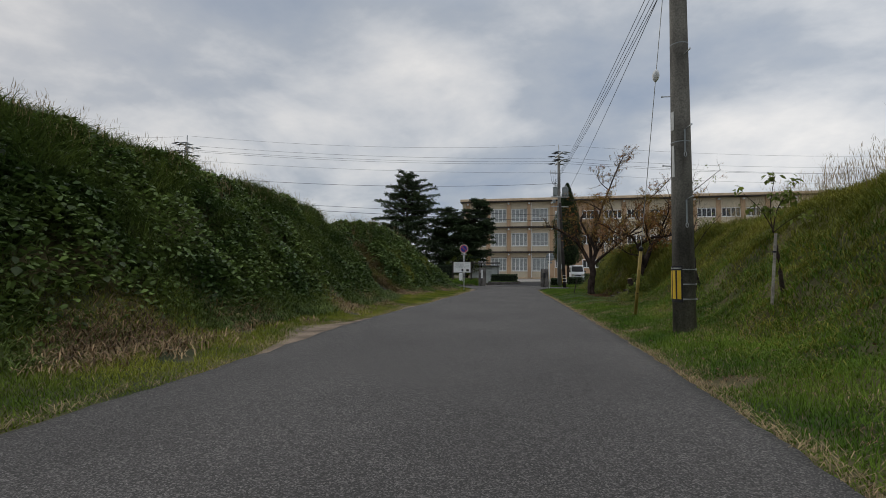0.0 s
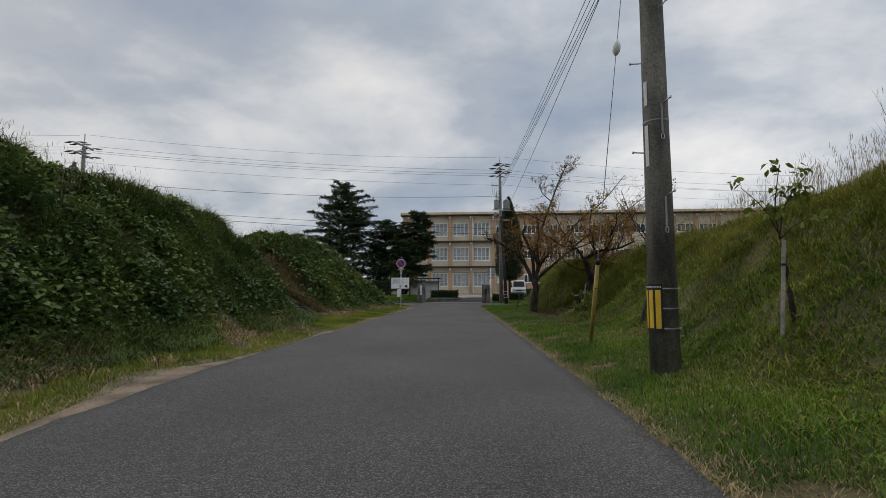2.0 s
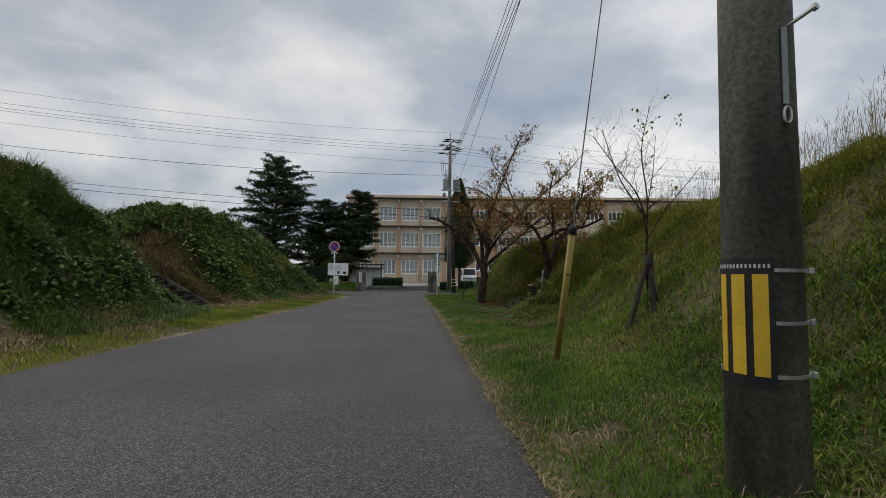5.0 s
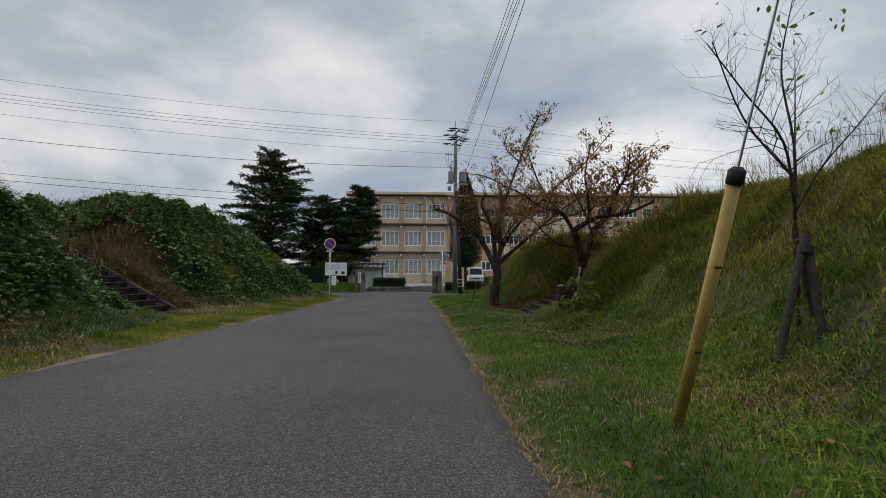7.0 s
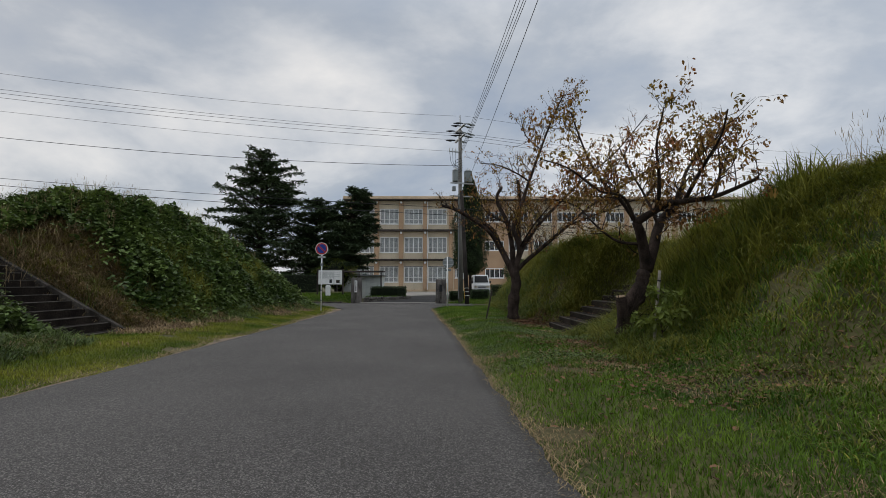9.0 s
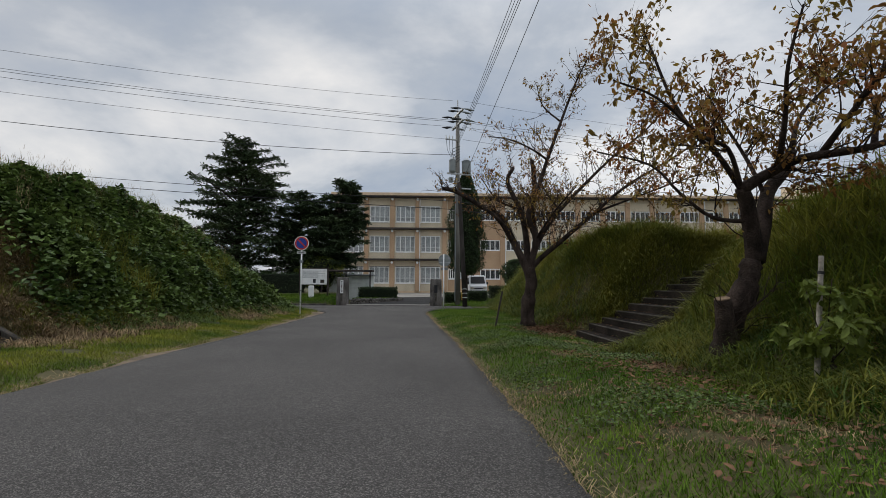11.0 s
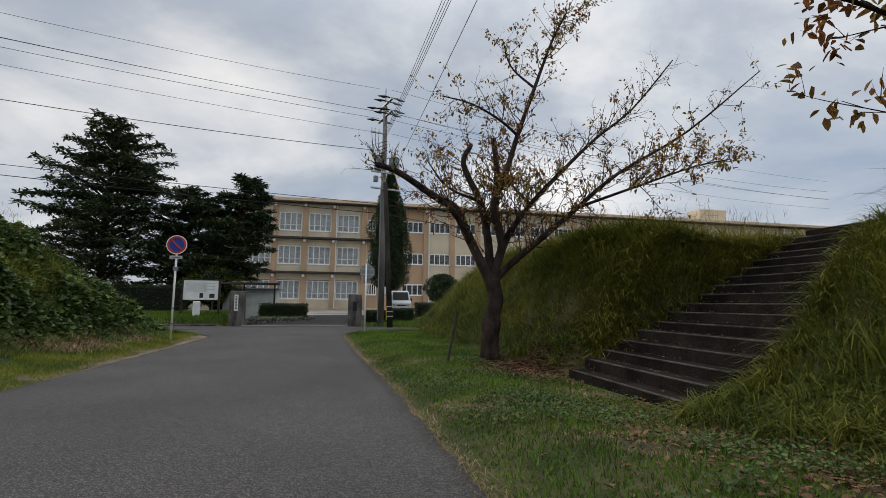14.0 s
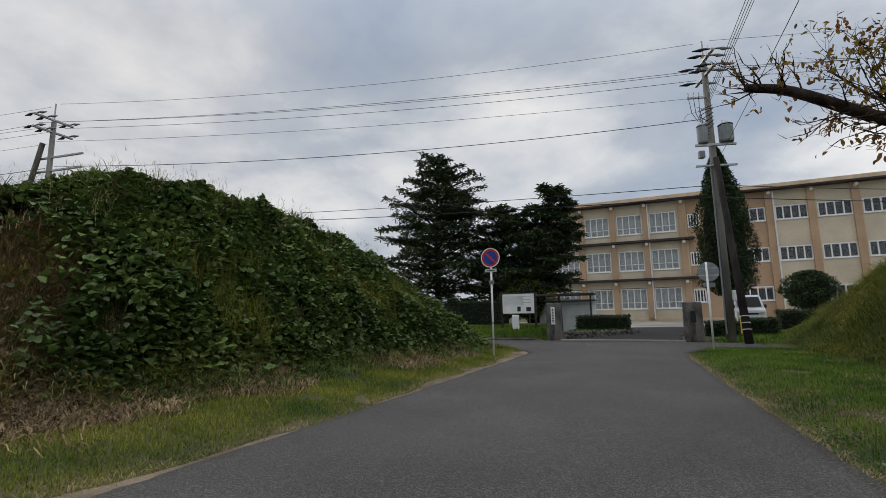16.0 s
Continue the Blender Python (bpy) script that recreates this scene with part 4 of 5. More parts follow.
def parking_sign():
    x, y = -6.26, 27.04
    z = float(land(x, y))
    t = thing("road_sign", (x, y, z), "round blue and red no-parking sign on a white post", "road sign")
    h = 2.93 - z
    part("post", rod([(0, 0, -0.2), (0, 0, h + 0.25)], 0.032, 14), M_WHITE, t, smooth=True)

    def disc(r0, r1, yy, m, name, parent, label=""):
        bm = bmesh.new()
        n = 40
        if r0 <= 0:
            tube(bm, [(0, yy, h), (0, yy + 0.008, h)], r1, n)
        else:
            rings = [[bm.verts.new((math.cos(2 * math.pi * k / n) * r, yq, h + math.sin(2 * math.pi * k / n) * r)) for k in range(n)] for r, yq in ((r0, yy), (r1, yy), (r1, yy + 0.008), (r0, yy + 0.008))]
            for a, b in zip(rings, rings[1:] + rings[:1]):
                for k in range(n):
                    bm.faces.new((a[k], a[(k + 1) % n], b[(k + 1) % n], b[k]))
        return part(name, bm, m, parent, label)
    d = disc(0, 0.30, -0.05, M_BLUE, "disc", t, "blue disc")
    disc(0.225, 0.285, -0.062, M_RED, "ring", d, "red ring")
    disc(0.286, 0.312, -0.060, M_WHITE, "rim", d, "white rim")
    part("slash", boxed(-0.225, 0.225, -0.060, -0.052, -0.028, 0.028, 0, pose(0, 0, h, 0, 45, 0)), M_RED, d, "red diagonal bar")
    p = part("plate", boxed(-0.19, 0.19, -0.048, -0.038, h - 0.46, h - 0.36, 0.003), M_PAPER, t, "small plate with a faded arrow")
    part("arrow", boxed(-0.13, 0.13, -0.052, -0.048, h - 0.42, h - 0.40), M_INK, p)
    part("clamp", boxed(-0.07, 0.07, -0.04, 0.045, h - 0.85, h - 0.72, 0.01), M_GREYMETAL, t)
    for zz in (0.5, 1.0):
        part("reflector", rod([(0, 0, zz), (0, 0, zz + 0.04)], 0.034, 14), M_GREYMETAL, t)


parking_sign()

t = thing("road_sign", (0.06, 30.6, float(land(0.06, 30.6))), "round sign seen from its grey back", "road sign")
h = 2.42 - t.matrix_basis.translation.z
part("post", rod([(0, 0, -0.2), (0, 0, h + 0.32)], 0.034, 14), M_WHITE, t, "white post", True)
d = part("disc", rod([(0.05, 0.04, h), (0.05, 0.052, h)], 0.32, 40), M_GREYMETAL, t, "grey metal disc")
part("stiffener", boxed(-0.25, 0.35, 0.036, 0.052, h + 0.10, h + 0.14), M_STEEL, d)
part("stiffener", boxed(-0.25, 0.35, 0.036, 0.052, h - 0.14, h - 0.10), M_STEEL, d)
part("plate", boxed(-0.13, 0.22, 0.04, 0.05, h - 0.50, h - 0.37, 0.003), M_GREYMETAL, t)


# ---- the school gate ----
def gate_pillar(x0, x1, label, plate):
    y0, z = 33.4, float(land((x0 + x1) / 2, 33.6)) - 0.02
    w = x1 - x0
    t = thing("gate_pillar", ((x0 + x1) / 2, y0 + 0.35, z), label, "gate pillar")
    bm = boxed(-w / 2, w / 2, -0.35, 0.35, 0, 1.64 if plate else 1.54, 0.03)
    for v in bm.verts:
        if v.co.z > 1:
            v.co.x *= 0.94; v.co.y *= 0.94
    body = part("body", bm, M_PILLAR, t)
    part("stain_run", boxed(-0.06, 0.05, -0.356, -0.350, 0.25, 0.75), M_STEPEDGE, body)
    if plate:
        p = part("name_plate", boxed(-0.085, 0.085, -0.375, -0.350, 0.72, 1.46, 0.006), M_WHITE, t, "white vertical name plate")
        for k in range(9):
            part("lettering", boxed(-0.035, 0.035, -0.381, -0.376, 1.35 - k * 0.068, 1.392 - k * 0.068), M_INK, p)
    else:
        p = part("name_plate", boxed(-0.09, 0.09, -0.37, -0.350, 0.75, 1.2, 0.006), M_BLACK, t, "dark bronze name plate")
    return t


gate_pillar(-5.95, -5.33, "weathered grey concrete gate pillar with a white plate", True)
gate_pillar(-0.62, 0.06, "weathered stained concrete gate pillar with a dark plate", False)

t = thing("notice_board", (-7.75, 35.6, float(land(-7.75, 35.6)) - 0.28), "white notice board on brown wooden posts", "notice board")
for s_ in (-0.85, 0.85):
    part("post", boxed(s_ - 0.05, s_ + 0.05, -0.05, 0.05, 0.0, 2.05, 0.01), M_DARKWOOD, t)
pn = part("panel", boxed(-0.80, 0.80, -0.03, 0.03, 1.02, 1.98, 0.008), M_WHITE, t)
part("frame", boxed(-0.80, 0.80, -0.04, 0.04, 1.985, 2.03), M_DARKWOOD, t)
for k in range(9):
    part("text_line", boxed(-0.70, 0.25 if k % 3 else 0.65, -0.036, -0.031, 1.84 - k * 0.05, 1.853 - k * 0.05), M_GREYMETAL, pn)
part("picture", boxed(-0.05, 0.12, -0.038, -0.031, 1.12, 1.36), M_INK, pn)
part("picture", boxed(0.40, 0.64, -0.038, -0.031, 1.12, 1.32), M_DARKWOOD, pn)
t = thing("marker_stone", (-7.8, 35.2, float(land(-7.8, 35.2))), "small white marker stone below the board", "marker")
part("stone", boxed(-0.16, 0.16, -0.08, 0.08, -0.1, 0.72, 0.03), M_WHITE, t)

t = thing("storage_shed", (-6.3, 39.5, float(land(-6.3, 39.5))), "low pale ribbed metal storage shed", "shed")
for k in range(9):
    part("panel", boxed(-1.3, 1.6, -0.02 - 0.012 * (k % 2), 0.02, 0.05 + k * 0.18, 0.225 + k * 0.18, 0.01), M_SHED, t)
part("body", boxed(-1.3, 1.6, 0.03, 1.6, 0, 1.68), M_SHED, t)
part("roof", boxed(-1.5, 1.8, -0.4, 1.7, 1.70, 1.78, 0.01), M_GREYMETAL, t)
t = thing("canopy", (-5.8, 38.0, float(land(-5.8, 38.0))), "dark flat-roofed bicycle canopy", "canopy")
part("roof", boxed(-2.2, 1.4, -0.5, 0.6, 1.95, 2.05, 0.01), M_EAVE, t)
for a in (-2.0, -0.4, 1.2):
    part("post", boxed(a - 0.04, a + 0.04, -0.04, 0.04, -0.1, 1.95), M_EAVE, t)


def hedge(x0, x1, y0, y1, h, label, n=2600):
    cx, cy = (x0 + x1) / 2, (y0 + y1) / 2
    z = float(land(cx, cy))
    t = thing("hedge", (cx, cy, z), label, "hedge")
    # added filler block, its dark colour standing for shade behind the leaves
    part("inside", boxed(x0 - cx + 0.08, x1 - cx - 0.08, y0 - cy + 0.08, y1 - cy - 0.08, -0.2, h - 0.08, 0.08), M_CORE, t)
    P = rng.uniform([x0 - cx, y0 - cy, 0], [x1 - cx, y1 - cy, h], (n * 3, 3))
    dd = np.minimum.reduce([P[:, 0] - (x0 - cx), (x1 - cx) - P[:, 0], P[:, 1] - (y0 - cy), (y1 - cy) - P[:, 1], h - P[:, 2]])
    P = P[dd < 0.14 + 0.05 * rng.normal(size=len(dd))]
    V, F = leaves(P, 0.085, 0.35)
    ob = new("leaf_surface", mesh_of("leaf_surface", V, F, M_HEDGE)); ob.parent = t


hedge(-5.15, -2.7, 36.3, 37.2, 0.95, "clipped dark green hedge beside the drive")
hedge(-11.6, -8.9, 37.0, 38.2, 1.25, "clipped dark hedge behind the board")
hedge(0.35, 1.6, 36.0, 36.9, 0.62, "low clipped hedge by the gate", 1500)
hedge(1.9, 3.2, 37.0, 38.0, 0.70, "low clipped hedge near the van", 1500)
hedge(3.6, 6.4, 39.0, 40.2, 0.75, "low clipped hedge below the school", 2400)

# raised bed beside the drive, edged with rough stones
FRONT = [(-5.2, 34.25), (-4.55, 34.75), (-3.85, 35.35), (-3.2, 35.95), (-2.62, 36.6), (-2.45, 37.5)]
bz = float(land(-4.0, 35.6))
raised = thing("planting_bed", (-4.0, 35.6, bz), "raised grassy bed with an edging of rough stones", "planting bed")
bm = bmesh.new()
loop = [(x + 4.0, y - 35.6) for x, y in FRONT] + [(-1.2, 1.9)]
low_, high_ = [bm.verts.new((x, y, -0.1)) for x, y in loop], [bm.verts.new((x, y, 0.25)) for x, y in loop]
bm.faces.new(high_); bm.faces.new(low_[::-1])
for k in range(len(loop)):
    j = (k + 1) % len(loop)
    bm.faces.new((low_[k], low_[j], high_[j], high_[k]))
part("earth", bm, M_SOIL, raised)
rnd = random.Random(8)
stone_meshes = []
for k in range(5):
    bm = bmesh.new(); bmesh.ops.create_icosphere(bm, subdivisions=1, radius=0.125)
    for v in bm.verts:
        v.co *= 1 + rnd.uniform(-0.24, 0.24)
    me = bpy.data.meshes.new("stone"); bm.to_mesh(me); bm.free(); me.materials.append(M_STONE); stone_meshes.append(me)
for row, zz in ((0, 0.05), (1, 0.21)):
    for k in range(21):
        u = (k + 0.5 * row) / 21 * (len(FRONT) - 1)
        i = min(int(u), len(FRONT) - 2)
        p = Vector((*FRONT[i], 0)).lerp(Vector((*FRONT[i + 1], 0)), u - i)
        ob = new("stone", stone_meshes[(k + 2 * row) % 5]); ob.parent = raised
        ob.matrix_basis = pose(p.x + 4.0 + 0.03 - 0.04 * row, p.y - 35.6 - 0.05, zz + rnd.uniform(-0.02, 0.03), 0, 0, rnd.uniform(0, 360))
bed = thing("planting_bed", (-9.2, 33.3, float(land(-9.2, 33.3))), "low dark-edged planting bed before the board", "planting bed")
part("edge", boxed(-2.6, 2.75, -0.1, 0.1, -0.3, 0.10, 0.03), M_DARKCONC, bed)
y = rng.uniform(33.45, 36.5, 16000); x = rng.uniform(-12, -6.0, 16000)
stuff("bed_grass", blades(on_land(x, y), rng.uniform(0.05, 0.22, len(x)), 0.02, rng.uniform(0.2, 0.9, len(x)), 1), M_LAWN, "grass on the bed inside the gate", "grass")
x = rng.uniform(0.2, 8, 26000); y = rng.uniform(32.8, 46, 26000); k = x > 1.2 + 0.45 * (y - 36)
stuff("bed_grass", blades(on_land(x[k], y[k]), rng.uniform(0.05, 0.22, k.sum()), 0.025, rng.uniform(0.2, 0.9, k.sum()), 1), M_LAWN, "grass beside the drive", "grass")
x = rng.uniform(-5.2, -2.5, 9000); y = rng.uniform(34.3, 37.0, 9000); k = y > np.interp(x, [p[0] for p in FRONT], [p[1] for p in FRONT]) + 0.08
stuff("bed_grass", blades(np.stack([x[k], y[k], np.full(k.sum(), bz + 0.245)], 1), rng.uniform(0.06, 0.2, k.sum()), 0.02, rng.uniform(0.2, 0.9, k.sum()), 1), M_LAWN, "grass bed between the pillar and hedge", "grass")


# ---- the school ----
def window_unit(w, h, curtain):
    """Frame with four sashes, a transom where curtained, four panes."""
    t = new("window")
    bm = bmesh.new()
    f = 0.09
    box(bm, -w / 2, w / 2, -0.05, 0.05, 0, f); box(bm, -w / 2, w / 2, -0.05, 0.05, h - f, h)
    for x in (-w / 2 + f / 2, 0, w / 2 - f / 2):
        box(bm, x - f / 2, x + f / 2, -0.052, 0.052, f, h - f)
    for x in (-w / 4, w / 4):
        box(bm, x - 0.045, x + 0.045, -0.045, 0.045, f, h - f)
    if curtain:
        box(bm, -w / 2 + f, w / 2 - f, -0.047, 0.047, h * 0.30, h * 0.30 + 0.05)
    part("frame", bm, M_FRAME, t)
    for k in range(4):
        a = -w / 2 + k * w / 4
        p = part("pane", boxed(a + 0.03, a + w / 4 - 0.03, -0.006, 0.006, f, h - f), M_GLASS, t)
        p.visible_shadow = False
    part("sill", boxed(-w / 2 - 0.04, w / 2 + 0.04, -0.12, 0.06, -0.06, -0.004, 0.01), M_FRAME, t)
    if curtain:
        bm = bmesh.new()
        for k in range(4):
            a = -w / 2 + k * w / 4
            n = 14
            vs = [[bm.verts.new((a + 0.02 + (w / 4 - 0.04) * i / n, 0.16 + 0.025 * math.sin(i * 2.1 + k), zz)) for i in range(n + 1)] for zz in (0.03, h - 0.03)]
            for i in range(n):
                bm.faces.new((vs[0][i], vs[0][i + 1], vs[1][i + 1], vs[1][i]))
        part("curtain", bm, M_CURTAIN, t, "pale drawn curtain")
    return t


def place_window(proto, parent, x, z, first):
    """The first window is the one built; the others share its meshes."""
    ob = proto if first else copy_thing(proto, Matrix())
    ob.parent = parent
    ob.matrix_basis = pose(x, 0.04, z)
    return ob


def school():
    t = thing("school_building", (0, 61.0, 0.2), "three-storey cream and salmon concrete school with a flat roof", "building")
    zb = 0.2
    D = 10.0
    rows_l = [(1.43 - zb, 3.40 - zb), (5.05 - zb, 6.96 - zb), (8.57 - zb, 10.5 - zb)]
    rows_r = [(1.93 - zb, 2.98 - zb), (5.30 - zb, 6.52 - zb), (8.85 - zb, 10.1 - zb)]
    cols_l = [-10.85, -7.87, -4.87, -1.93, 1.23]
    top = 11.45 - zb

    def wall_with(openings, x0, x1, levels, mat, y0=0.0):
        """A wall 0.3 m thick as bands and piers round its openings."""
        zs = [0.0] + [z for a, b in levels for z in (a, b)] + [top]
        for k in range(0, len(zs), 2):
            part("wall", boxed(x0, x1, y0, y0 + 0.3, zs[k] if k else 0.35, zs[k + 1]), mat, t)
        for a, b in levels:
            e = [x0] + [v for o in openings for v in o] + [x1]
            for k in range(0, len(e), 2):
                if e[k + 1] - e[k] > 0.01:
                    part("wall", boxed(e[k], e[k + 1], y0, y0 + 0.3, a, b), mat, t)
    # left block
    op = [(x + 0.37, x + 2.67) for x in cols_l[:-1]]
    wall_with(op, -11.4, 1.62, rows_l, M_CREAM)
    part("plinth", boxed(-11.4, 75, -0.05, 0.3, 0, 0.346), M_PALE, t)
    for x in cols_l:
        for a, b in ((0.35, 3.84), (4.08, 7.44), (7.68, top)):
            part("pilaster", boxed(x - 0.26, x + 0.26, -0.28, -0.003, a, b), M_ORANGE, t)
        for zz in (3.62, 7.28, 11.0):
            part("beam_end", rod([(x, -0.62, zz), (x, -0.30, zz)], 0.14, 12), M_WHITE, t)
    for zz in (3.92, 7.52):
        part("ledge", boxed(-11.6, 2.1, -0.75, -0.003, zz - 0.06, zz + 0.14, 0.01), M_EAVE, t)
    # right wing
    def bays():
        x = 8.05
        while x < 73:
            yield x
            x += 3.0
    wall_with([(1.7, 2.68), (5.4, 7.8)], 1.63, 8.05, rows_r, M_ORANGE)
    starts = list(bays())
    wall_with([(x + 0.42, x + 2.75) for x in starts], 8.06, starts[-1] + 3.0, rows_r, M_CREAM)
    end = starts[-1] + 3.0
    for i, x in enumerate(starts):
        part("pilaster", boxed(x - 0.27, x + 0.27, -0.20, -0.003, 0.35, top), M_ORANGE, t)
        part("beam_end", rod([(x, -0.62, 11.0), (x, -0.22, 11.0)], 0.13, 12), M_WHITE, t)
    for x in (-1.66, 8.35, 32.3, 56.3):
        part("downpipe", rod([(x, -0.36, 0.3), (x, -0.36, 11.1)], 0.055, 10), M_WHITE, t)
    # roof
    part("roof", boxed(-11.9, end + 0.5, -0.9, D + 0.5, top, top + 0.12), M_EAVE, t)
    part("coping", boxed(-11.9, end + 0.5, -0.92, D + 0.5, top + 0.124, top + 0.46, 0.02), M_PALE, t)
    # inside: back wall, ends and floors; slabs and partition coloured dark for unlit rooms
    part("back_wall", boxed(-11.4, end, D - 0.3, D, 0, top - 0.01), M_CREAM, t)
    part("end_wall", boxed(-11.7, -11.402, 0, D, 0, top - 0.01), M_CREAM, t)
    part("end_wall", boxed(end + 0.002, end + 0.3, 0, D, 0, top - 0.01), M_CREAM, t)
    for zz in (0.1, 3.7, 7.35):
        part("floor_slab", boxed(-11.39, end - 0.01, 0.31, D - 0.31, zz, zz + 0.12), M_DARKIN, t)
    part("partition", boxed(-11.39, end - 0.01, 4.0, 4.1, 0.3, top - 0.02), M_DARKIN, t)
    wl = window_unit(2.3, rows_l[1][1] - rows_l[1][0], True)
    first = True
    for a, b in rows_l:
        for o in op:
            place_window(wl, t, (o[0] + o[1]) / 2, a, first); first = False
    wr = window_unit(2.33, 1.22, False)
    first = True
    for a, b in rows_r:
        for x in [5.12 + 0.42] + starts:
            xx = (5.4 + 7.8) / 2 if x < 6 else x + 1.585
            place_window(wr, t, xx, a - 0.0, first); first = False
    wn = window_unit(0.98, 1.22, False)
    first = True
    for a, b in rows_r:
        place_window(wn, t, 2.19, a, first); first = False
    return t


school()
tank = thing("water_tank", (48.2, 65.0, 11.85), "square beige panelled water tank on the roof", "water tank")
part("base", boxed(-2.4, 2.4, -1.2, 1.2, 0, 0.55), M_DARKCONC, tank)
for ix in range(3):
    for iz in range(2):
        part("panel", boxed(-2.1 + ix * 1.4, -0.72 + ix * 1.4, -1.3, 1.2, 0.56 + iz * 0.86, 1.40 + iz * 0.86, 0.05), M_CREAM, tank)
part("aerial", rod([(-1.0, 0, 2.3), (-1.0, 0, 3.3)], 0.03, 6), M_STEEL, tank)
part("aerial", rod([(-1.6, 0, 3.1), (-0.4, 0, 3.1)], 0.03, 6), M_STEEL, tank)


def van():
    t = thing("van", (3.45, 45.0, float(land(3.45, 45.0))), "small white van parked facing the gate", "van")
    bm = bmesh.new()
    prof = [(0.0, 0.30), (0.0, 0.95), (0.45, 1.12), (0.95, 1.78), (1.3, 1.88), (3.25, 1.86), (3.35, 1.5), (3.35, 0.30)]
    L_ = [bm.verts.new((-0.72 + (0.06 if z > 1.2 else 0), y, z)) for y, z in prof]
    R_ = [bm.verts.new((0.72 - (0.06 if z > 1.2 else 0), y, z)) for y, z in prof]
    bm.faces.new(L_); bm.faces.new(R_[::-1])
    for k in range(len(prof)):
        j = (k + 1) % len(prof)
        bm.faces.new((L_[k], L_[j], R_[j], R_[k]))
    bmesh.ops.bevel(bm, geom=list(bm.edges), offset=0.04, segments=2, affect="EDGES")
    part("body", bm, M_VAN, t)
    bm = bmesh.new()
    q = [bm.verts.new(p) for p in ((-0.6, 0.47, 1.16), (0.6, 0.47, 1.16), (0.55, 0.90, 1.73), (-0.55, 0.90, 1.73))]
    f = bm.faces.new(q)
    bmesh.ops.translate(bm, vec=(0, -0.03, 0.015), verts=bm.verts)
    r = bmesh.ops.extrude_face_region(bm, geom=[f])
    bmesh.ops.translate(bm, vec=(0, -0.01, 0.008), verts=[v for v in r["geom"] if isinstance(v, bmesh.types.BMVert)])
    part("windscreen", bm, M_BLACK, t, "dark windscreen")
    for s_ in (-1, 1):
        part("headlight", boxed(s_ * 0.52 - 0.13, s_ * 0.52 + 0.13, -0.03, 0.03, 0.70, 0.88, 0.02), M_LAMP, t)
        part("mirror", boxed(s_ * 0.80 - 0.07, s_ * 0.80 + 0.07, 0.55, 0.65, 1.1, 1.3, 0.02), M_BLACK, t)
        part("side_window", boxed(s_ * 0.715 - 0.01, s_ * 0.715 + 0.01, 1.1, 2.6, 1.2, 1.65, 0.005), M_BLACK, t)
        for yy in (0.65, 2.75):
            w = part("wheel", rod([(s_ * 0.56, yy, 0.28), (s_ * 0.73, yy, 0.28)], 0.28, 20), M_BLACK, t)
            part("rim", rod([(s_ * 0.72, yy, 0.28), (s_ * 0.74, yy, 0.28)], 0.17, 16), M_GREYMETAL, w)
    part("bumper", boxed(-0.7, 0.7, -0.07, 0.02, 0.30, 0.52, 0.03), M_GREYMETAL, t)
    part("number_plate", boxed(-0.16, 0.16, -0.085, -0.072, 0.36, 0.50), M_WHITE, t)
    part("grille", boxed(-0.36, 0.36, -0.02, 0.005, 0.72, 0.82), M_BLACK, t)


van()


# ---- trees ----
def along(pts, u):
    n = len(pts) - 1
    k = min(int(u * n), n - 1)
    return Vector(pts[k]).lerp(Vector(pts[k + 1]), u * n - k)


def curve(pts, steps=4):
    """A softened polyline (Catmull-Rom)."""
    P = [Vector(p) for p in pts]
    P = [P[0] * 2 - P[1]] + P + [P[-1] * 2 - P[-2]]
    out = []
    for i in range(1, len(P) - 2):
        for k in range(steps):
            t = k / steps
            a, b, c, d = P[i - 1], P[i], P[i + 1], P[i + 2]
            out.append(0.5 * ((2 * b) + (c - a) * t + (2 * a - 5 * b + 4 * c - d) * t * t + (3 * b - a - 3 * c + d) * t ** 3))
    return out + [P[-2]]


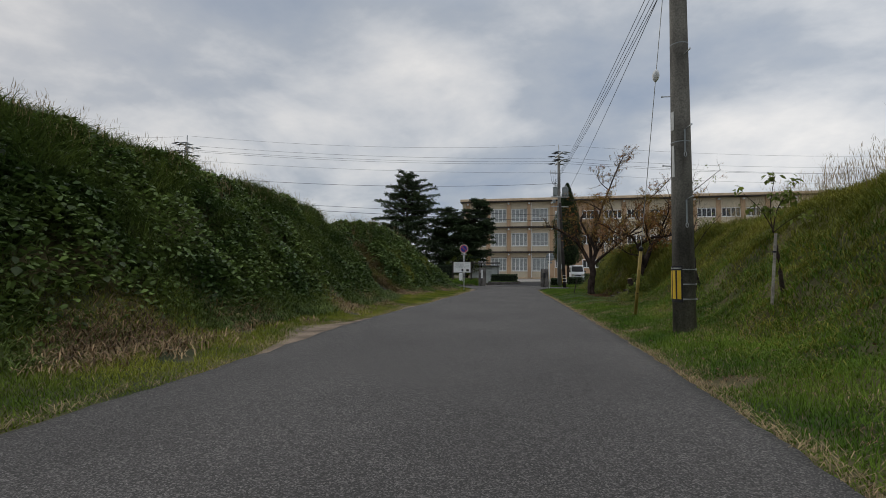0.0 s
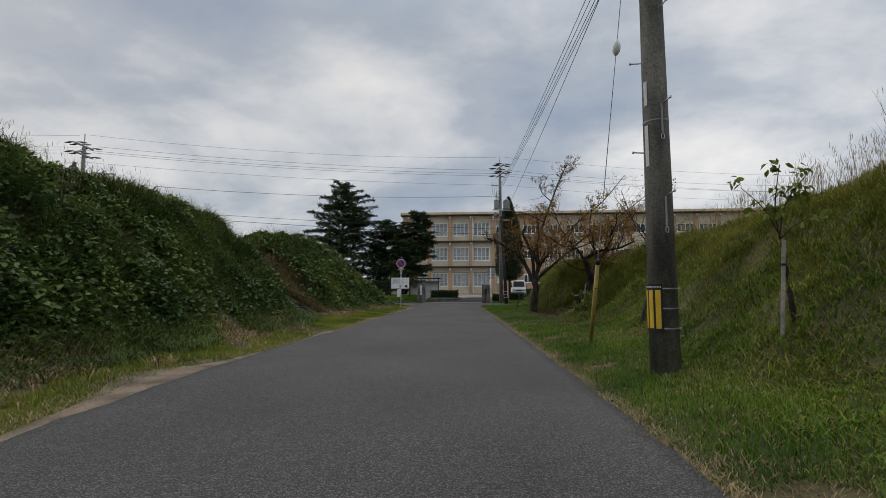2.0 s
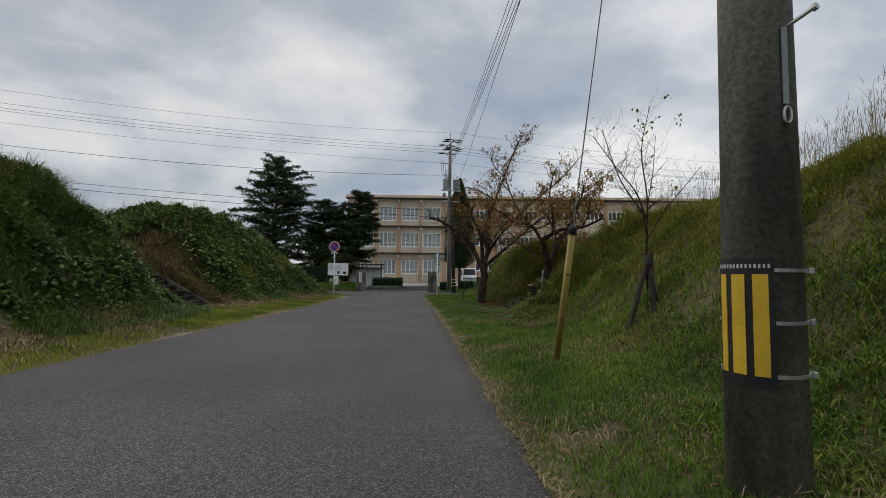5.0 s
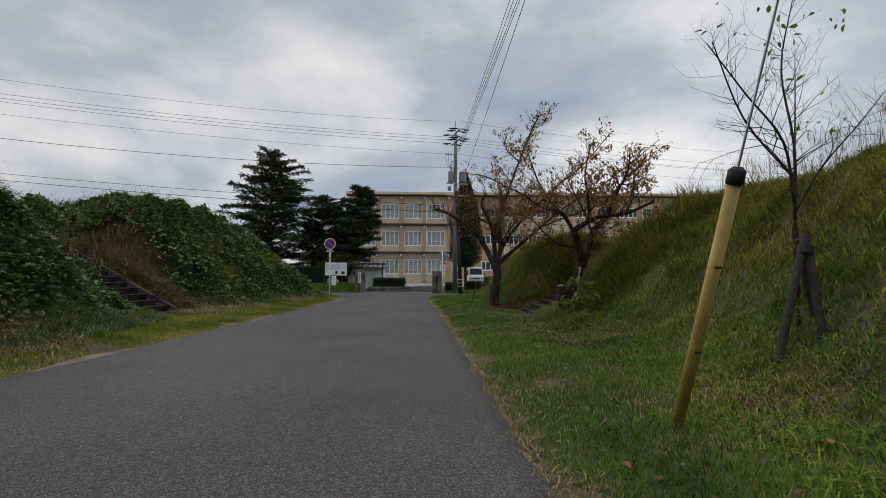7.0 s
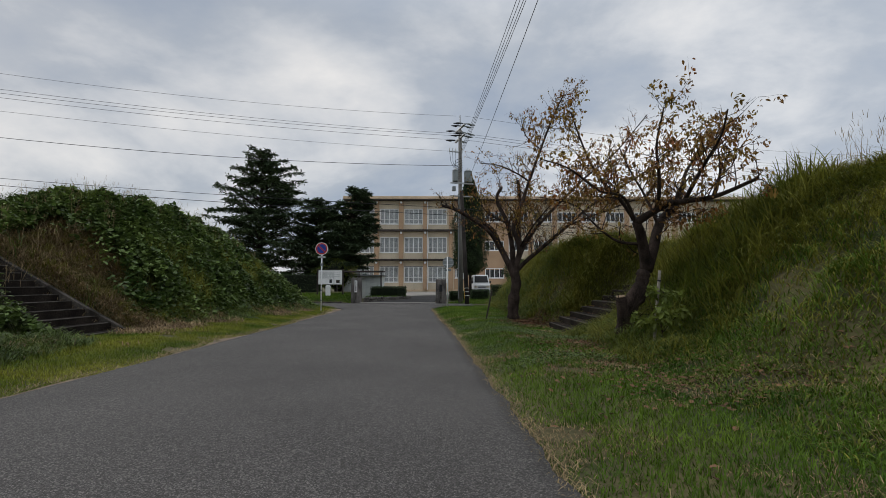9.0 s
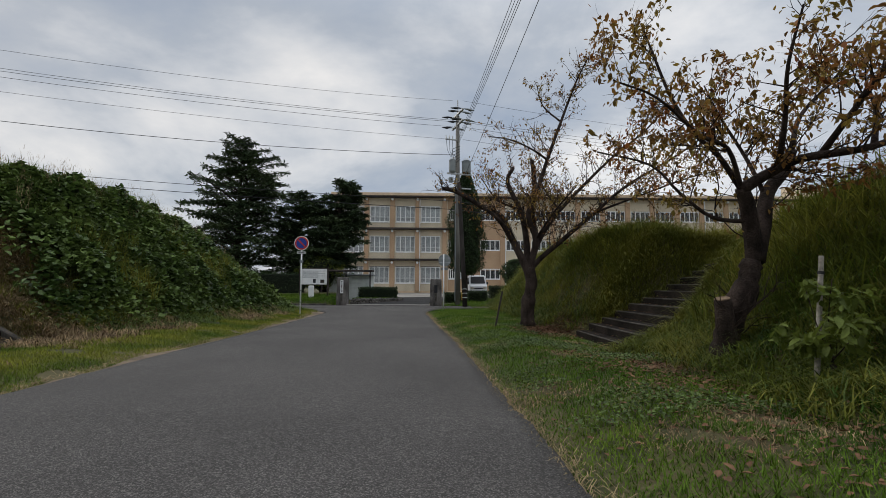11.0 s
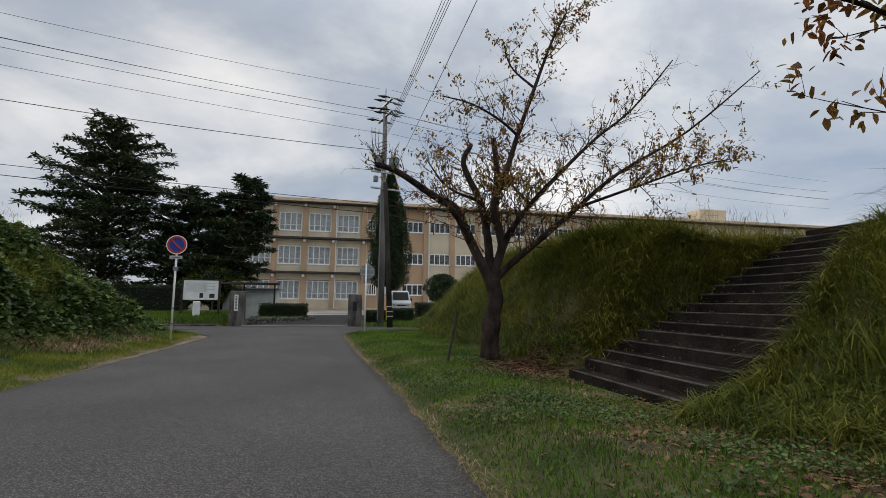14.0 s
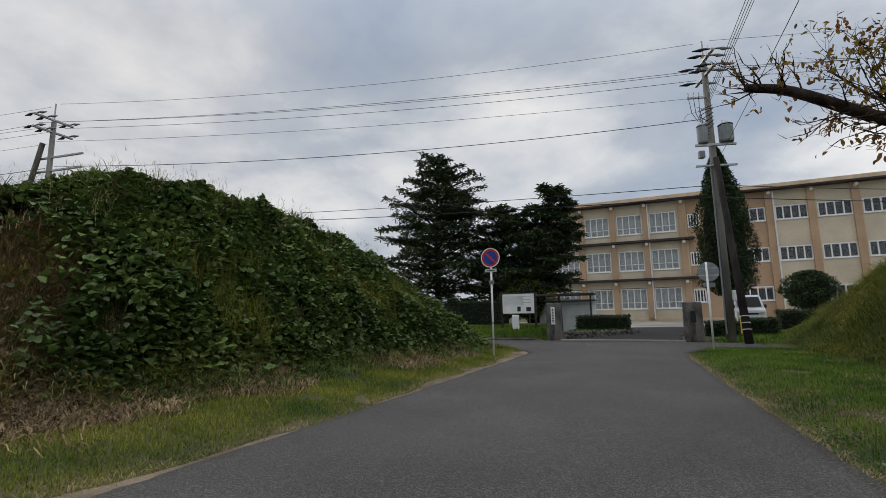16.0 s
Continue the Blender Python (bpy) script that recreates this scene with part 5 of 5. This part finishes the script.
def broadleaf(name, base, trunk, limbs, label, seed, leafy, twig_from=0.25, leaf=0.075, density=5.0, mat=None, reach=1.0):
    """A pruned tree: trunk and limbs as given, twigs and leaves grown from them. limbs: (points, start radius, end radius, leaf share)."""
    rnd = random.Random(seed)
    t = thing(name, base, label, "tree")
    bm = bmesh.new()
    c = curve(trunk[0], 7)
    n = len(c)
    tube(bm, c, [trunk[1] + (trunk[2] - trunk[1]) * (i / (n - 1)) ** 0.7 + 0.02 * rnd.uniform(-1, 1) for i in range(n)], 22)
    for v in bm.verts:                      # burls and furrows
        q = v.co * 2.2
        wob = 0.14 * noise.noise(q + Vector((seed, 0, 0))) + 0.13 * noise.noise(Vector((v.co.x * 11, v.co.y * 11, v.co.z * 3 + seed)))
        k = min(range(n), key=lambda i: abs(c[i].z - v.co.z))
        v.co += (v.co - c[k]) * Vector((1, 1, 0)) * wob * min(1, trunk[1] / 0.1)
    part("trunk", bm, M_BARK, t, smooth=True)
    tw = bmesh.new()
    spots = []

    def twig(p, d, length, r, order, share):
        pts = [p]
        k = max(3, int(length / 0.12))
        for i in range(k):
            d = (d + Vector((rnd.gauss(0, 0.16), rnd.gauss(0, 0.16), rnd.gauss(0.05, 0.13)))).normalized()
            pts.append(pts[-1] + d * length / k)
        tube(tw, pts, [r * (1 - 0.75 * i / k) for i in range(k + 1)], 4 if r < 0.008 else 6, False)
        for i in range(1, k + 1):
            if order < 2 and rnd.random() < 0.62:
                s = Vector((rnd.gauss(0, 1), rnd.gauss(0, 1), rnd.gauss(0.25, 0.7)))
                s = (d * 0.9 + (s - d * s.dot(d)).normalized() * 0.8).normalized()
                twig(pts[i], s, length * rnd.uniform(0.30, 0.6), r * 0.55, order + 1, share)
            if rnd.random() < share * (0.45 if order == 0 else 0.8):
                for _ in range(rnd.randint(1, 3)):
                    spots.append(pts[i] + Vector((rnd.gauss(0, 0.04), rnd.gauss(0, 0.04), rnd.gauss(-0.03, 0.03))))
    for pts, r0, r1, share in limbs:
        c = curve(pts)
        n = len(c)
        bm = bmesh.new()
        tube(bm, c, [r0 + (r1 - r0) * (i / (n - 1)) ** 0.8 for i in range(n)], 9)
        limb = part("limb", bm, M_BARK, t, smooth=True)
        if share == 0.0:
            tip = (c[-1] - c[-2]).normalized()
            part("cut_face", rod([c[-1] + tip * 0.002, c[-1] + tip * 0.012], [r1 * 0.92, r1 * 0.85], 14), M_CUT, limb, "pale sawn end")
        total = sum((c[i + 1] - c[i]).length for i in range(n - 1))
        for k in range(int(total * density)):
            u = rnd.uniform(twig_from, 1.0)
            i = min(int(u * (n - 1)), n - 2)
            p = c[i].lerp(c[i + 1], u * (n - 1) - i)
            d = (c[i + 1] - c[i]).normalized()
            s = Vector((rnd.gauss(0, 1), rnd.gauss(0, 1), rnd.gauss(0.35, 0.8)))
            s = (d * 0.7 + (s - d * s.dot(d)).normalized()).normalized()
            rr = r0 + (r1 - r0) * u
            twig(p, s, reach * rnd.uniform(0.35, 0.95) * (1.15 - 0.4 * u), min(0.012, rr * 0.4), 0, share * leafy)
    tagged(part("twig_spray", tw, M_BARK, t), kind="stuff")
    if spots:
        V, F = leaves(np.array(spots), rng.uniform(0.6, 1.2, len(spots)) * leaf, 0.25, 0.52, 0.25, 0.6)
        ob = new("foliage", mesh_of("foliage", V, F, mat or M_BROWNLEAF)); ob.parent = t
        ob["label"] = "sparse brown and orange leaves" if mat is None else "small green leaves"
    return t


# cherry tree beside the steps, leaning, cut limbs
Z1 = float(land(2.6, 11.95))
leaning = broadleaf("cherry_tree", (2.64, 11.97, Z1), ([(0, 0, -0.25), (0.05, 0.0, 0.1), (0.14, 0.0, 0.45), (0.40, 0.02, 0.98), (0.50, 0.05, 1.30)], 0.215, 0.125), [
    ([(0.55, 0.05, 1.30), (0.51, 0.02, 1.61), (0.41, -0.05, 2.03), (0.31, -0.10, 2.25)], 0.12, 0.085, 0.2),
    ([(0.55, 0.05, 1.30), (0.75, 0.15, 1.77), (1.00, 0.35, 2.29), (1.41, 0.50, 2.68), (1.54, 0.55, 2.96)], 0.12, 0.07, 0.5),
    ([(0.31, -0.10, 2.23), (0.57, -0.25, 2.41), (0.87, -0.45, 2.56), (1.40, -0.85, 2.60), (1.85, -1.4, 2.82)], 0.085, 0.03, 0.9),
    ([(0.31, -0.10, 2.23), (0.00, -0.10, 2.70), (-0.27, -0.05, 3.00), (-0.56, -0.05, 3.48), (-0.76, -0.05, 4.00), (-0.89, 0.0, 4.47)], 0.042, 0.012, 0.8),
    ([(0.31, -0.10, 2.23), (-0.05, -0.40, 2.68), (-0.65, -0.80, 2.72), (-1.24, -1.00, 3.07), (-1.78, -1.10, 3.22)], 0.036, 0.010, 1.1),
    ([(0.48, 0.00, 1.82), (0.00, 0.05, 1.88), (-0.43, 0.05, 2.2), (-0.81, 0.10, 2.6), (-1.51, 0.15, 2.78)], 0.034, 0.010, 1.0),
    ([(0.95, 0.30, 2.18), (0.78, 0.45, 2.81), (0.50, 0.55, 3.43), (0.30, 0.60, 3.95)], 0.038, 0.010, 1.0),
    ([(0.66, -0.30, 2.45), (0.55, -0.60, 3.02), (0.38, -0.90, 3.54), (0.44, -1.10, 4.16)], 0.045, 0.012, 1.1),
    ([(1.54, 0.55, 2.96), (1.83, 0.70, 3.54), (2.38, 0.80, 4.06), (2.70, 0.90, 4.37)], 0.045, 0.012, 1.1),
    ([(1.06, -0.45, 2.56), (1.12, -1.00, 3.07), (1.24, -1.40, 3.54), (1.12, -1.80, 3.85)], 0.045, 0.012, 1.2),
    ([(1.40, -0.85, 2.60), (1.7, -0.60, 3.12), (1.8, -0.4, 3.64)], 0.04, 0.012, 1.1),
    ([(0.06, -0.04, 0.15), (0.0, -0.12, 0.5), (-0.06, -0.17, 0.80)], 0.14, 0.10, 0.0),
    ([(0.05, 0.05, 0.05), (0.2, 0.12, 0.3), (0.34, 0.15, 0.42)], 0.13, 0.08, 0.0),
], "leaning cherry tree with sparse rust-brown leaves", 21, 0.9, 0.2, 0.09, 7.0)
leaning.scale = (0.9, 0.9, 0.9)
Z2 = float(land(1.9, 19.4))
broadleaf("cherry_tree", (1.98, 19.4, Z2), ([(0, 0, -0.25), (-0.02, 0, 0.15), (0.02, 0, 0.7), (0.10, 0, 1.2), (0.08, 0, 1.62)], 0.24, 0.13), [
    ([(0.09, 0.00, 1.05), (0.00, 0.00, 1.53), (-0.39, 0.10, 2.40), (-0.70, 0.10, 3.04), (-1.18, 0.00, 3.26), (-1.91, -0.10, 3.67), (-2.37, -0.15, 3.79)], 0.13, 0.05, 0.25),
    ([(-0.39, 0.10, 2.35), (-0.77, -0.20, 2.86), (-1.18, -0.40, 3.16)], 0.08, 0.045, 0.3),
    ([(0.09, 0.00, 1.05), (0.02, 0.00, 1.53), (0.02, 0.20, 2.45), (-0.12, 0.30, 3.26), (-0.46, 0.40, 4.08), (-0.29, 0.40, 4.54)], 0.12, 0.05, 0.5),
    ([(0.09, 0.00, 1.05), (0.08, 0.00, 1.64), (0.23, -0.10, 2.37), (0.00, -0.20, 3.06), (0.31, -0.20, 3.88), (0.59, -0.15, 4.70), (0.98, -0.10, 5.73), (1.45, 0.00, 6.91), (1.82, 0.00, 7.66)], 0.12, 0.018, 0.9),
    ([(0.09, 0.00, 1.05), (0.10, 0.00, 1.64), (0.42, 0.10, 2.49), (0.98, 0.20, 3.24), (1.82, 0.30, 4.10), (2.72, 0.40, 4.95), (3.76, 0.50, 5.80), (4.94, 0.50, 7.18)], 0.10, 0.014, 0.35),
    ([(0.09, 0.00, 1.05), (0.16, 0.00, 1.64), (1.04, -0.20, 2.45), (1.82, -0.30, 3.12), (2.72, -0.40, 3.88), (4.49, -0.40, 4.97), (6.46, -0.50, 6.58)], 0.10, 0.012, 0.4),
    ([(1.82, -0.30, 3.12), (2.85, -0.90, 3.50), (3.97, -1.10, 3.91), (4.79, -1.20, 4.11)], 0.035, 0.012, 1.2),
    ([(0.31, 0.10, 2.27), (0.29, 0.50, 3.10), (0.40, 0.70, 4.05), (0.35, 0.80, 4.87)], 0.09, 0.06, 0.7),
    ([(0.59, -0.15, 4.60), (0.10, -0.30, 4.87), (-0.52, -0.40, 5.10), (-1.13, -0.50, 5.15)], 0.035, 0.012, 0.9),
    ([(0.98, 0.20, 3.24), (0.87, 0.90, 3.80), (0.64, 1.40, 4.50)], 0.045, 0.012, 0.9),
    ([(0.21, -0.10, 2.37), (0.53, -0.80, 3.02), (0.98, -1.30, 3.61)], 0.04, 0.012, 0.8),
    ([(-0.10, 0.30, 3.26), (-0.72, 0.80, 3.67), (-1.13, 1.20, 4.39)], 0.04, 0.012, 0.7),
    ([(0.98, -0.10, 5.73), (0.53, 0.10, 6.26), (0.37, 0.20, 6.94)], 0.03, 0.01, 0.8),
], "old pruned cherry tree with cut limbs and few leaves", 34, 0.6, 0.25, 0.09, 8.5)
t = thing("wooden_stake", (1.0, 19.1, float(land(1.0, 19.1))), "thin dark support stake beside the tree", "stake")
part("stake", rod([(0, 0, -0.2), (0.25, 0.1, 0.95)], 0.025, 8), M_DARKWOOD, t)

# young staked trees on the slope
t = broadleaf("young_tree", (2.52, 0.12, float(land(2.52, 0.12))), ([(0, 0, -0.1), (-0.06, 0, 0.5), (-0.14, -0.05, 0.95)], 0.014, 0.011), [
    ([(-0.14, -0.05, 0.9), (-0.17, -0.05, 1.25), (-0.10, -0.05, 1.72)], 0.009, 0.004, 1.3),
    ([(-0.14, -0.05, 0.95), (-0.05, -0.05, 1.3), (0.25, -0.05, 1.70)], 0.008, 0.003, 1.0),
    ([(-0.14, -0.05, 0.95), (-0.3, -0.05, 1.25), (-0.5, -0.02, 1.48)], 0.008, 0.003, 1.0),
    ([(-0.14, -0.05, 0.9), (0.05, 0.0, 1.05), (0.3, 0.0, 1.2)], 0.007, 0.003, 0.5),
], "spindly young tree tied to a stake", 5, 0.5, 0.3, 0.09, 6.0, M_GREENLEAF, 0.17)
t = thing("wooden_stake", (2.30, 0.02, float(land(2.30, 0.02))), "pale weathered wooden stake with a black tie", "stake")
part("stake", rod([(0, 0, -0.2), (0.10, 0.02, 1.06)], [0.021, 0.019], 10), M_WOOD, t)
part("tie", rod([(0.072, 0.018, 0.78), (0.074, 0.018, 0.805)], 0.026, 10), M_BLACK, t)

broadleaf("young_tree", (2.78, 4.9, float(land(2.78, 4.9))), ([(0, 0, -0.1), (0.0, 0, 0.5), (0.0, 0, 1.0)], 0.018, 0.013), [
    ([(0, 0, 0.95), (0.02, 0, 1.6), (-0.03, 0.05, 2.3), (0.10, 0.05, 2.95)], 0.016, 0.004, 0.25),
    ([(0, 0, 1.1), (-0.15, -0.1, 1.6), (-0.45, -0.1, 2.0), (-0.78, -0.1, 2.45)], 0.014, 0.005, 0.2),
    ([(0, 0, 1.0), (0.25, 0, 1.4), (0.5, -0.1, 1.75), (0.75, -0.1, 2.05)], 0.010, 0.003, 0.25),
    ([(0.02, 0, 1.5), (0.2, 0.2, 2.0), (0.3, 0.3, 2.6)], 0.009, 0.003, 0.25),
    ([(0.02, 0, 1.3), (-0.28, 0.2, 1.9), (-0.52, 0.25, 2.65)], 0.013, 0.005, 0.25),
], "nearly bare young tree with upright twigs", 6, 0.13, 0.15, 0.07, 14.0, M_GREENLEAF, 0.6)
t = thing("tree_brace", (2.72, 4.75, float(land(2.72, 4.75))), "dark two-legged wooden tree brace", "tree support")
part("leg", rod([(-0.32, -0.1, -0.2), (0.02, 0, 0.82)], [0.035, 0.03], 10), M_DARKWOOD, t)
part("leg", rod([(-0.02, -0.22, -0.2), (0.05, 0.02, 0.85)], [0.035, 0.03], 10), M_DARKWOOD, t)
part("leg", rod([(0.28, 0.2, -0.1), (0.0, 0.05, 0.8)], [0.03, 0.028], 10), M_DARKWOOD, t)
part("lashing", rod([(0.0, -0.02, 0.68), (0.01, -0.02, 0.74)], 0.06, 10), M_BLACK, t)

t = thing("wooden_stake", (2.52, 10.45, float(land(2.52, 10.45))), "slim pale stake leaning beside the reeds", "stake")
part("stake", rod([(-0.05, 0, -0.15), (0.12, 0.05, 1.12)], [0.022, 0.02], 10), M_WOOD, t)
part("tie", rod([(0.10, 0.045, 0.96), (0.105, 0.045, 0.985)], 0.026, 10), M_BLACK, t)
broadleaf("young_tree", (2.58, 10.4, float(land(2.58, 10.4))), ([(0, 0, -0.05), (0.02, 0, 0.2), (0.0, 0, 0.35)], 0.010, 0.008), [
    ([(0, 0, 0.25), (-0.1, 0, 0.5), (-0.18, 0, 0.8)], 0.006, 0.003, 1.5),
    ([(0, 0, 0.2), (0.15, -0.05, 0.4), (0.25, -0.05, 0.5)], 0.006, 0.003, 1.5),
    ([(0, 0, 0.3), (0.05, 0.05, 0.6), (0.1, 0.05, 0.9)], 0.006, 0.003, 1.5),
], "leafy young sapling beside a stake", 9, 1.0, 0.05, 0.11, 9.0, M_GREENLEAF, 0.3)


def cedar(x, y, top, radius, low, label, seed, tiers=26, lean=(0, 0), dense=1.0, profile=0.45):
    """A layered cedar: drooping boughs that carry flat sprays of needles."""
    r = np.random.default_rng(seed)
    z = float(land(x, y))
    t = thing("cedar_tree", (x, y, z), label, "tree")
    H = top - z
    trunk = bmesh.new()
    tube(trunk, [(0, 0, -0.2), (lean[0] * 0.3, 0, H * 0.4), (lean[0], lean[1], H * 0.97)], [0.28, 0.18, 0.03], 12)
    part("trunk", trunk, M_BARK, t, smooth=True)
    bm = bmesh.new()
    P = []
    for k in range(tiers):
        u = (k + 0.5) / tiers
        h0 = low + (H - low) * u
        R = radius * ((1 - u) ** profile) * (0.8 + 0.2 * min(1, u * 5)) + 0.3
        for b in range(7 if u < 0.85 else 5):
            a = r.uniform(0, 2 * np.pi)
            L_ = R * r.uniform(0.6, 1.12)
            c0 = np.array([lean[0] * u, lean[1] * u, h0 + r.normal(0, 0.04 + 0.34 * (1 - u))])
            d = np.array([math.cos(a), math.sin(a), 0])
            s = np.array([-d[1], d[0], 0])
            rise = r.uniform(0.15, 0.75) * L_
            q = [c0 + d * L_ * w + np.array([0, 0, rise * w - 0.26 * L_ * w * w]) for w in np.linspace(0, 1, 6)]
            tube(bm, [tuple(p) for p in q], [0.065 * (1 - 0.8 * w) for w in np.linspace(0, 1, 6)], 5, False)
            n = int(190 * dense * (0.4 + L_ / radius))
            w = r.uniform(0.12, 1.0, n) ** 0.75
            wid = 0.25 * L_ * np.sin(np.pi * np.clip(w * 0.9 + 0.08, 0, 1)) + 0.08
            off = r.uniform(-1, 1, n) * wid
            c = c0 + d * (L_ * w)[:, None] + s * off[:, None]
            c[:, 2] += rise * w - 0.26 * L_ * w * w - 0.12 * np.abs(off) + r.normal(0, 0.05, n)
            P.append(c)
    part("bough_frame", bm, M_BARK, t)
    P = np.concatenate(P)
    V, F = leaves(P, rng.uniform(0.14, 0.40, len(P)), 0.66, 0.30, 0.2, 0.1)
    ob = new("needle_foliage", mesh_of("needle_foliage", V, F, M_NEEDLE)); ob.parent = t
    return t


cedar(-14.6, 41.0, 11.7, 4.8, 2.2, "broad dark cedar with layered drooping boughs", 2, 24)
cedar(-10.4, 42.0, 7.9, 3.5, 0.9, "dense dark cedar in the shade of another", 3, 16)
cedar(-8.3, 41.0, 8.7, 3.0, 1.6, "smaller dark cedar with a bent leading shoot", 4, 18, (1.4, 0), 1.1)


def leafy_mass(name, x, y, z, rx, ry, h, n, size, mat, label, category, taper=0.0, seed=1):
    """A dense crown: a core coloured near black for the shade within, with leaves all over an uneven surface."""
    r = np.random.default_rng(seed)
    t = thing(name, (x, y, z), label, category)
    part("trunk", rod([(0, 0, float(land(x, y)) - z - 0.1), (0, 0, h * 0.5)], [0.14, 0.06], 10), M_BARK, t)
    a = r.uniform(0, 2 * np.pi, n); u = r.uniform(0, 1, n)
    shape = np.sqrt(np.clip(1 - (2 * u - 1) ** 2, 0, 1)) if not taper else np.minimum(1, (1 - u) ** taper * 1.6) * np.minimum(1, u * 8 + 0.35)
    bumps = 1 + 0.13 * np.sin(5 * a + 9 * u) + 0.10 * np.sin(3 * a - 17 * u + 1) + r.normal(0, 0.07, n)
    q = shape * bumps * np.where(r.uniform(0, 1, n) < 0.25, r.uniform(0.6, 1, n), 1)
    P = np.stack([rx * q * np.cos(a), ry * q * np.sin(a), h * u], 1)
    V, F = leaves(P, r.uniform(0.7, 1.3, n) * size, 0.3, 0.5)
    ob = new("foliage", mesh_of("foliage", V, F, mat)); ob.parent = t
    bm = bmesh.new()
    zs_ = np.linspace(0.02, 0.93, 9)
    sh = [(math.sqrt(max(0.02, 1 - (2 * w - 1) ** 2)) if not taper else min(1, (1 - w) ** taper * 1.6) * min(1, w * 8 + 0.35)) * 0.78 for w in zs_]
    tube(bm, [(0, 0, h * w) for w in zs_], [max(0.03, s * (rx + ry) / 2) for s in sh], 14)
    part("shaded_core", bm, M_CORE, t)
    return t


leafy_mass("conifer", 2.35, 44.0, 2.0, 1.32, 1.32, 8.8, 30000, 0.115, M_HEDGE, "tall dense columnar conifer", "tree", 0.75, 7)
leafy_mass("round_shrub", 8.05, 52.0, 1.1, 1.45, 1.4, 2.6, 5000, 0.17, M_HEDGE, "rounded dark evergreen shrub", "shrub", 0, 8)
leafy_mass("round_shrub", 16.5, 50.0, 2.6, 2.0, 1.5, 3.0, 5000, 0.17, M_HEDGE, "evergreen tree top behind the mound", "shrub", 0, 9)
leafy_mass("green_shrub", -8.2, 39.5, 0.9, 1.5, 1.1, 2.2, 2600, 0.15, M_GREENLEAF, "bright green leafy shrub under the cedars", "shrub", 0, 10)
leafy_mass("dark_shrub", -12.6, 39.5, 0.1, 2.2, 1.2, 2.0, 4000, 0.15, M_HEDGE, "dark shrub below the cedars", "shrub", 0, 12)
